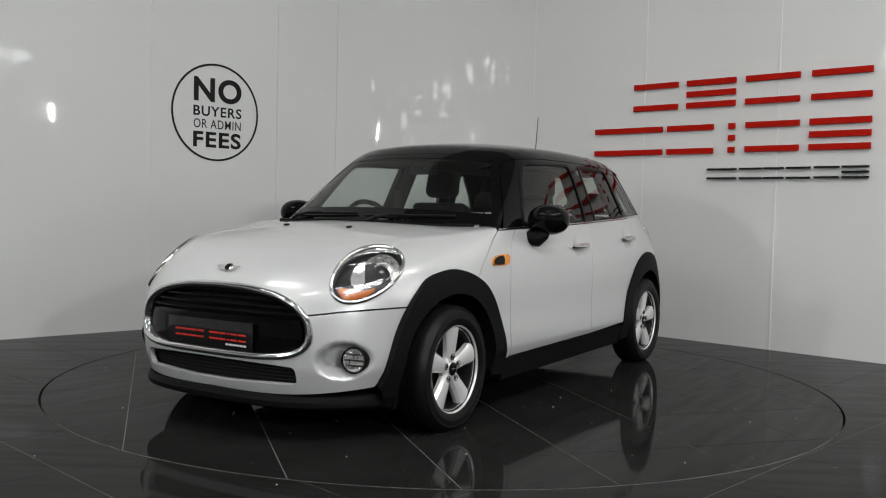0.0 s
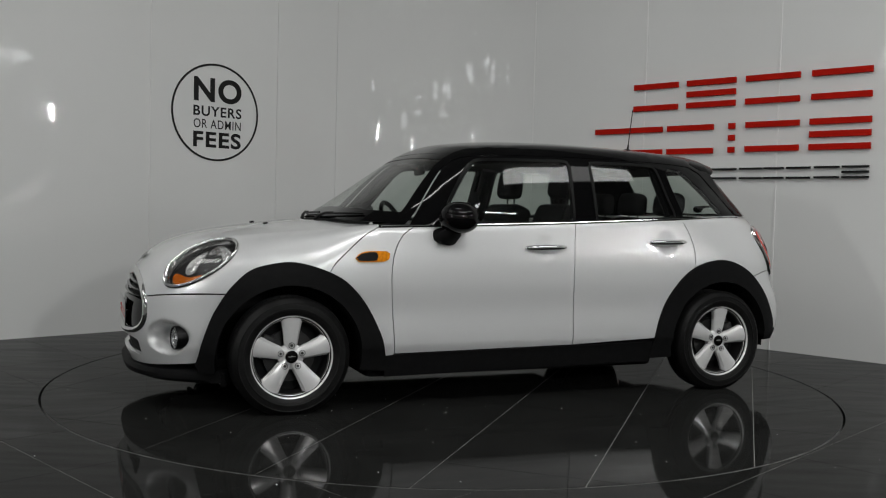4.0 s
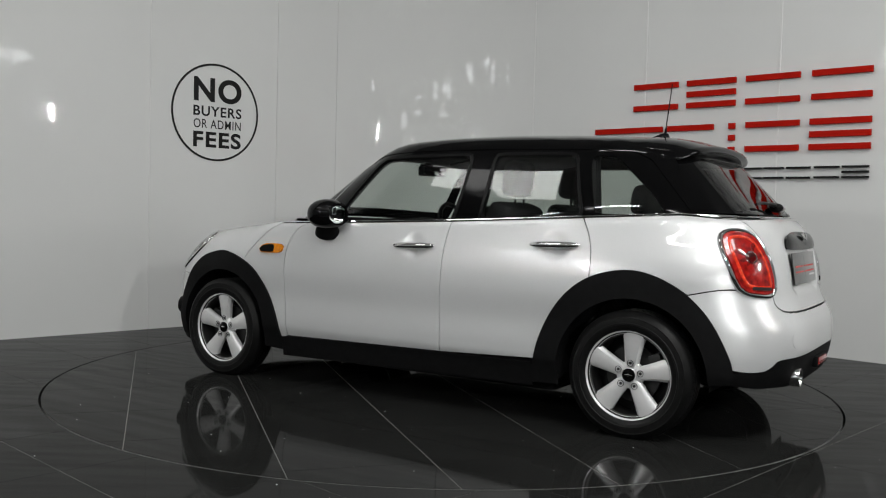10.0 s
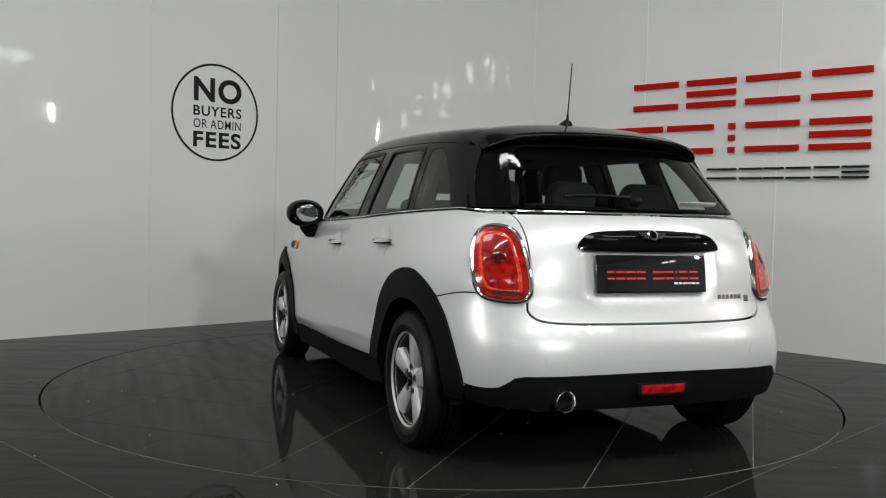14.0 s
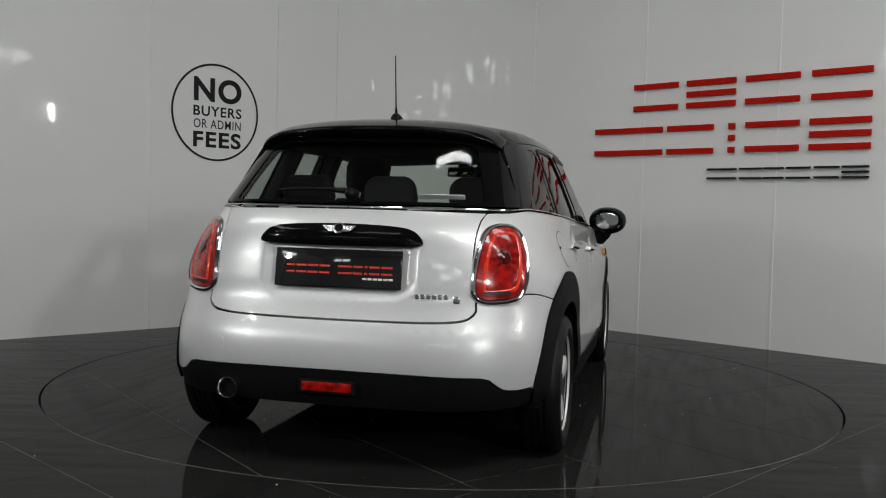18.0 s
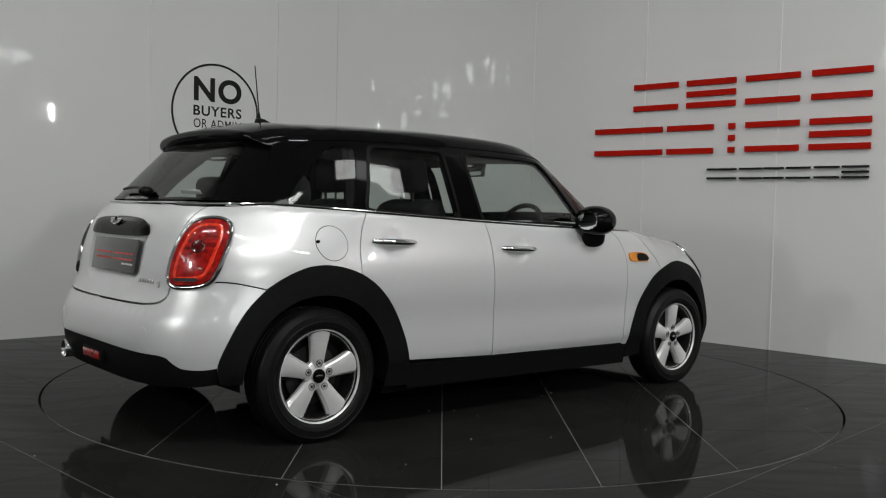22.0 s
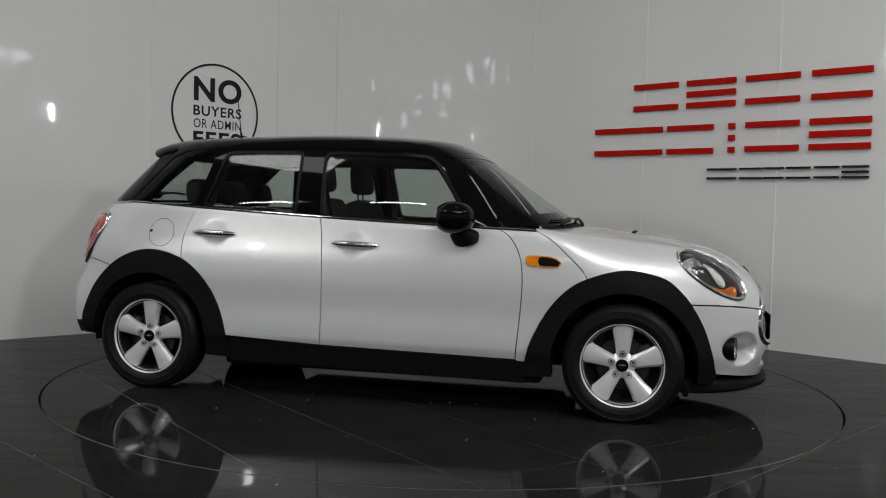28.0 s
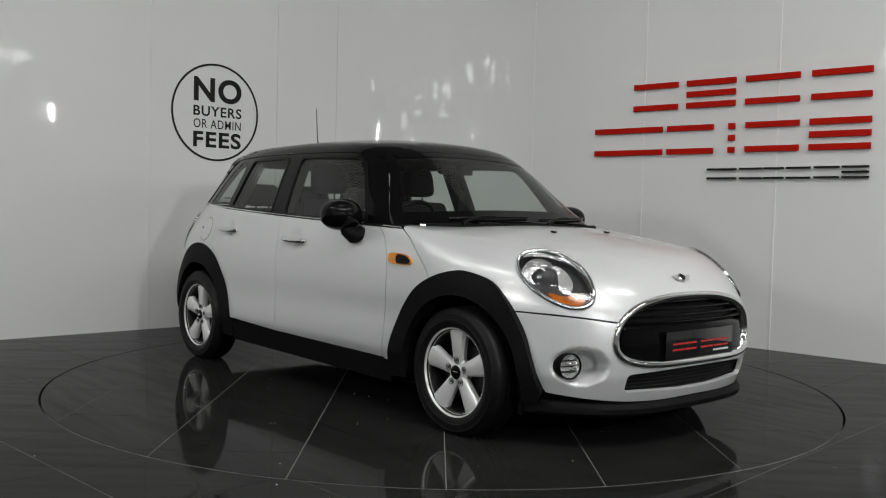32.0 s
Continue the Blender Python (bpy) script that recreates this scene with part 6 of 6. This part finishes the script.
def seat(x, y, w=0.50, rear=False):
    """A front seat or one place of the rear bench, under the car."""
    bm = bmesh.new()
    box(bm, (0.52, w, 0.16), (x + 0.24, y, 0.50), Matrix.Rotation(radians(-8), 3, "Y"), 0.06, 4)
    s = car_part("rear_seat" if rear else "front_seat", bm, M_FABRIC, CAR, "black cloth car seat")
    lean = Matrix.Rotation(radians(-20 if not rear else -16), 3, "Y")
    bm = bmesh.new()
    hgt = 0.60 if not rear else 0.52
    box(bm, (0.15, w, hgt), Vector((x - 0.06, y, 0.50)) + lean @ Vector((0, 0, hgt / 2)), lean, 0.06, 4)
    for v in bm.verts:
        if v.co.z > 0.95:
            v.co.y = y + (v.co.y - y) * 0.86
    car_part("backrest", bm, M_FABRIC, s)
    top = Vector((x - 0.06, y, 0.50)) + lean @ Vector((0, 0, hgt))
    hr = 0.19 if not rear else 0.15
    up_by = 0.045 if not rear else 0.02
    for dy in (-0.05, 0.05):
        bm = bmesh.new()
        tube(bm, [top + Vector((0, dy, -0.04)), top + Vector((0.0, dy, 0.075))], 0.006, 8)
        car_part("headrest_post", bm, M_STEEL, s)
    bm = bmesh.new()
    box(bm, (0.10, 0.25, hr), top + Vector((0.008, 0, up_by + hr / 2)), Matrix.Rotation(radians(-6), 3, "Y"), 0.049, 5)
    mid = top.z + up_by + hr * 0.45
    for v in bm.verts:
        t = (v.co.z - mid) / hr
        v.co.y = y + (v.co.y - y) * (1 - 0.9 * max(0, t) ** 2 - 0.5 * min(0, t) ** 2)
    car_part("headrest", bm, M_FABRIC, s)


def interior():
    for y in (0.36, -0.36):
        seat(-0.20, y)
    for y, w in ((0.40, 0.40), (0.0, 0.36), (-0.40, 0.40)):
        seat(-1.00, y, w, True)
    # dashboard
    bm = bmesh.new()
    rows = []
    for y in np.linspace(-0.70, 0.70, 25):
        hood = 0.035 * math.exp(-((y + 0.36) / 0.16) ** 4)
        rows.append([bm.verts.new(q) for q in ((0.93, y, 0.60), (0.90, y, 0.925), (0.75, y, 0.945 + hood * 0.4), (0.60, y, 0.94 + hood), (0.53, y, 0.90 + hood * 0.5), (0.50, y, 0.80), (0.56, y, 0.62))])
    for a, b in zip(rows, rows[1:]):
        for j in range(7):
            bm.faces.new((a[j], a[(j + 1) % 7], b[(j + 1) % 7], b[j]))
    bm.faces.new(rows[0])
    bm.faces.new(rows[-1][::-1])
    bmesh.ops.recalc_face_normals(bm, faces=bm.faces)
    car_part("dashboard", bm, M_INNER, CAR)
    bm = bmesh.new()
    disc(bm, (0.50, 0.0, 0.84), (-1, 0, 0.15), 0.12, 0.015)
    car_part("round_dial", bm, M_TRIM, CAR)
    # steering wheel
    tilt = Matrix.Translation((0.36, -0.36, 0.90)) @ Matrix.Rotation(radians(-65), 4, "Y")
    bm = bmesh.new()
    pts = [tilt @ Vector((0.18 * math.cos(a), 0.18 * math.sin(a), 0)) for a in np.linspace(0, 2 * math.pi, 41)]
    tube(bm, pts, 0.015, 10)
    sw = car_part("steering_wheel", bm, M_TRIM, CAR, "black three-spoke steering wheel")
    for a in (0.0, math.pi, math.pi * 1.0 - math.pi / 2):
        bm = bmesh.new()
        tube(bm, [tilt @ Vector((0.04 * math.cos(a + math.pi / 2), 0.04 * math.sin(a + math.pi / 2), 0.02)), tilt @ Vector((0.18 * math.cos(a + math.pi / 2), 0.18 * math.sin(a + math.pi / 2), 0))], 0.014, 8)
        car_part("wheel_spoke", bm, M_TRIM, sw)
    bm = bmesh.new()
    disc(bm, tilt @ Vector((0, 0, 0.0)), tilt.to_3x3() @ Vector((0, 0, 1)), 0.065, 0.04, 24, 0.01)
    car_part("airbag_cover", bm, M_INNER, sw)
    # inside mirror
    bm = bmesh.new()
    box(bm, (0.035, 0.22, 0.062), (0.335, 0.0, 1.262), Matrix.Rotation(radians(-12), 3, "Z"), 0.014, 3)
    im = car_part("inside_mirror", bm, M_INNER, CAR, "black rear-view mirror")
    bm = bmesh.new()
    box(bm, (0.004, 0.205, 0.048), (0.3165, -0.004, 1.262), Matrix.Rotation(radians(-12), 3, "Z"), 0.0015)
    car_part("mirror_pane", bm, M_MIRROR, im)
    bm = bmesh.new()
    tube(bm, [(0.345, 0, 1.27), (0.38, 0, 1.285), (0.395, 0, 1.305)], [0.012, 0.014, 0.016], 10)
    ball(bm, (0.375, 0.0, 1.300), (0.04, 0.05, 0.018), 16, 10)
    car_part("mirror_stalk", bm, M_INNER, im)
    # lining under the roof, doors' inner cards, shelf and luggage floor
    mp = Round((-0.4, 0, 0.8), (0, 0, 1))
    rim = [fr(up, y, 1.335 - 0.02 * (y / 0.5) ** 2) for y in np.linspace(-0.46, 0.46, 13)]
    rl = [sd(up, x, 1.318) for x in np.linspace(0.28, -1.20, 16)]
    re = [rr(up, y, 1.312) for y in np.linspace(0.46, -0.46, 9)]
    rrr = [sd(up, x, 1.318, -1) for x in np.linspace(-1.20, 0.28, 16)]
    skin_part("roof_lining", skin(up, mp, loop(rim, rl, re, rrr), off=-0.028, gap=0, grid=0.09, depth=0), M_LINING, CAR)
    for s in (1, -1):
        card = loop(curve([(0.85, 0.33), (-0.80, 0.33)]), curve([(-0.95, 0.62), (-1.2, 0.80), (-1.62, 0.72)]), [np.array((-1.60, 0.98))], curve(belt_line(-1.45, 0.80, 10, 0.02)))
        d = skin(low, Side(s), card, off=-0.055, gap=0, grid=0.09, depth=0.015)
        skin_part("door_card", d, M_INNER, CAR)
        # pillar covers inside
        for a, b in (((-0.375, 0.97), (-0.395, 1.31)), ((-1.03, 1.0), (-0.965, 1.30))):
            bm = bmesh.new()
            p, q = sd(up, *a, s), sd(up, *b, s)
            tube(bm, [Vector(p) - Vector((0, s * 0.062, 0)), Vector(q) - Vector((0, s * 0.062, 0))], 0.045, 10, 1.0)
            car_part("pillar_cover", bm, M_INNER, CAR)
        # sun visor
        bm = bmesh.new()
        box(bm, (0.15, 0.34, 0.018), (0.24, s * 0.34, 1.328), Matrix.Rotation(radians(12), 3, "Y"), 0.006)
        car_part("sun_visor", bm, M_LINING, CAR)
        # belt anchors
        bm = bmesh.new()
        tube(bm, [(-0.33, s * 0.655, 1.16), (-0.30, s * 0.62, 0.95), (-0.25, s * 0.58, 0.62)], 0.022, 6, 0.15)
        car_part("seat_belt", bm, M_FABRIC, CAR)
    bm = bmesh.new()
    box(bm, (0.36, 1.10, 0.02), (-1.42, 0, 0.985), Matrix.Rotation(radians(3), 3, "Y"), 0.006)
    car_part("parcel_shelf", bm, M_INNER, CAR)
    bm = bmesh.new()
    box(bm, (0.22, 0.16, 0.30), (0.28, 0, 0.42), None, 0.03)
    box(bm, (0.7, 0.20, 0.14), (-0.15, 0, 0.38), None, 0.03)
    car_part("centre_console", bm, M_INNER, CAR)
    bm = bmesh.new()
    tube(bm, [(0.18, 0, 0.50), (0.15, 0, 0.66)], [0.012, 0.010], 8)
    ball(bm, (0.15, 0, 0.685), (0.026, 0.026, 0.03), 14, 10)
    car_part("gear_lever", bm, M_INNER, CAR)


def motions():
    rows = [(t, pose(0, 0, 0, 0, 0, a)) for t, a in TURN]
    walk(turntable, rows)
    walk(CAR, rows)


DOORS = body_panels()
make_cabin()
for wx, wz in (HUB_F, HUB_R):
    for ws in (1, -1):
        make_wheel(wx, wz, ws)
make_underside()
headlamps()
front_face()
rear_face()
flank_details(DOORS)
roof_details()
interior()
sign_bars()
round_sign()
fixed_tiles()
turning_tiles()
dust()
motions()
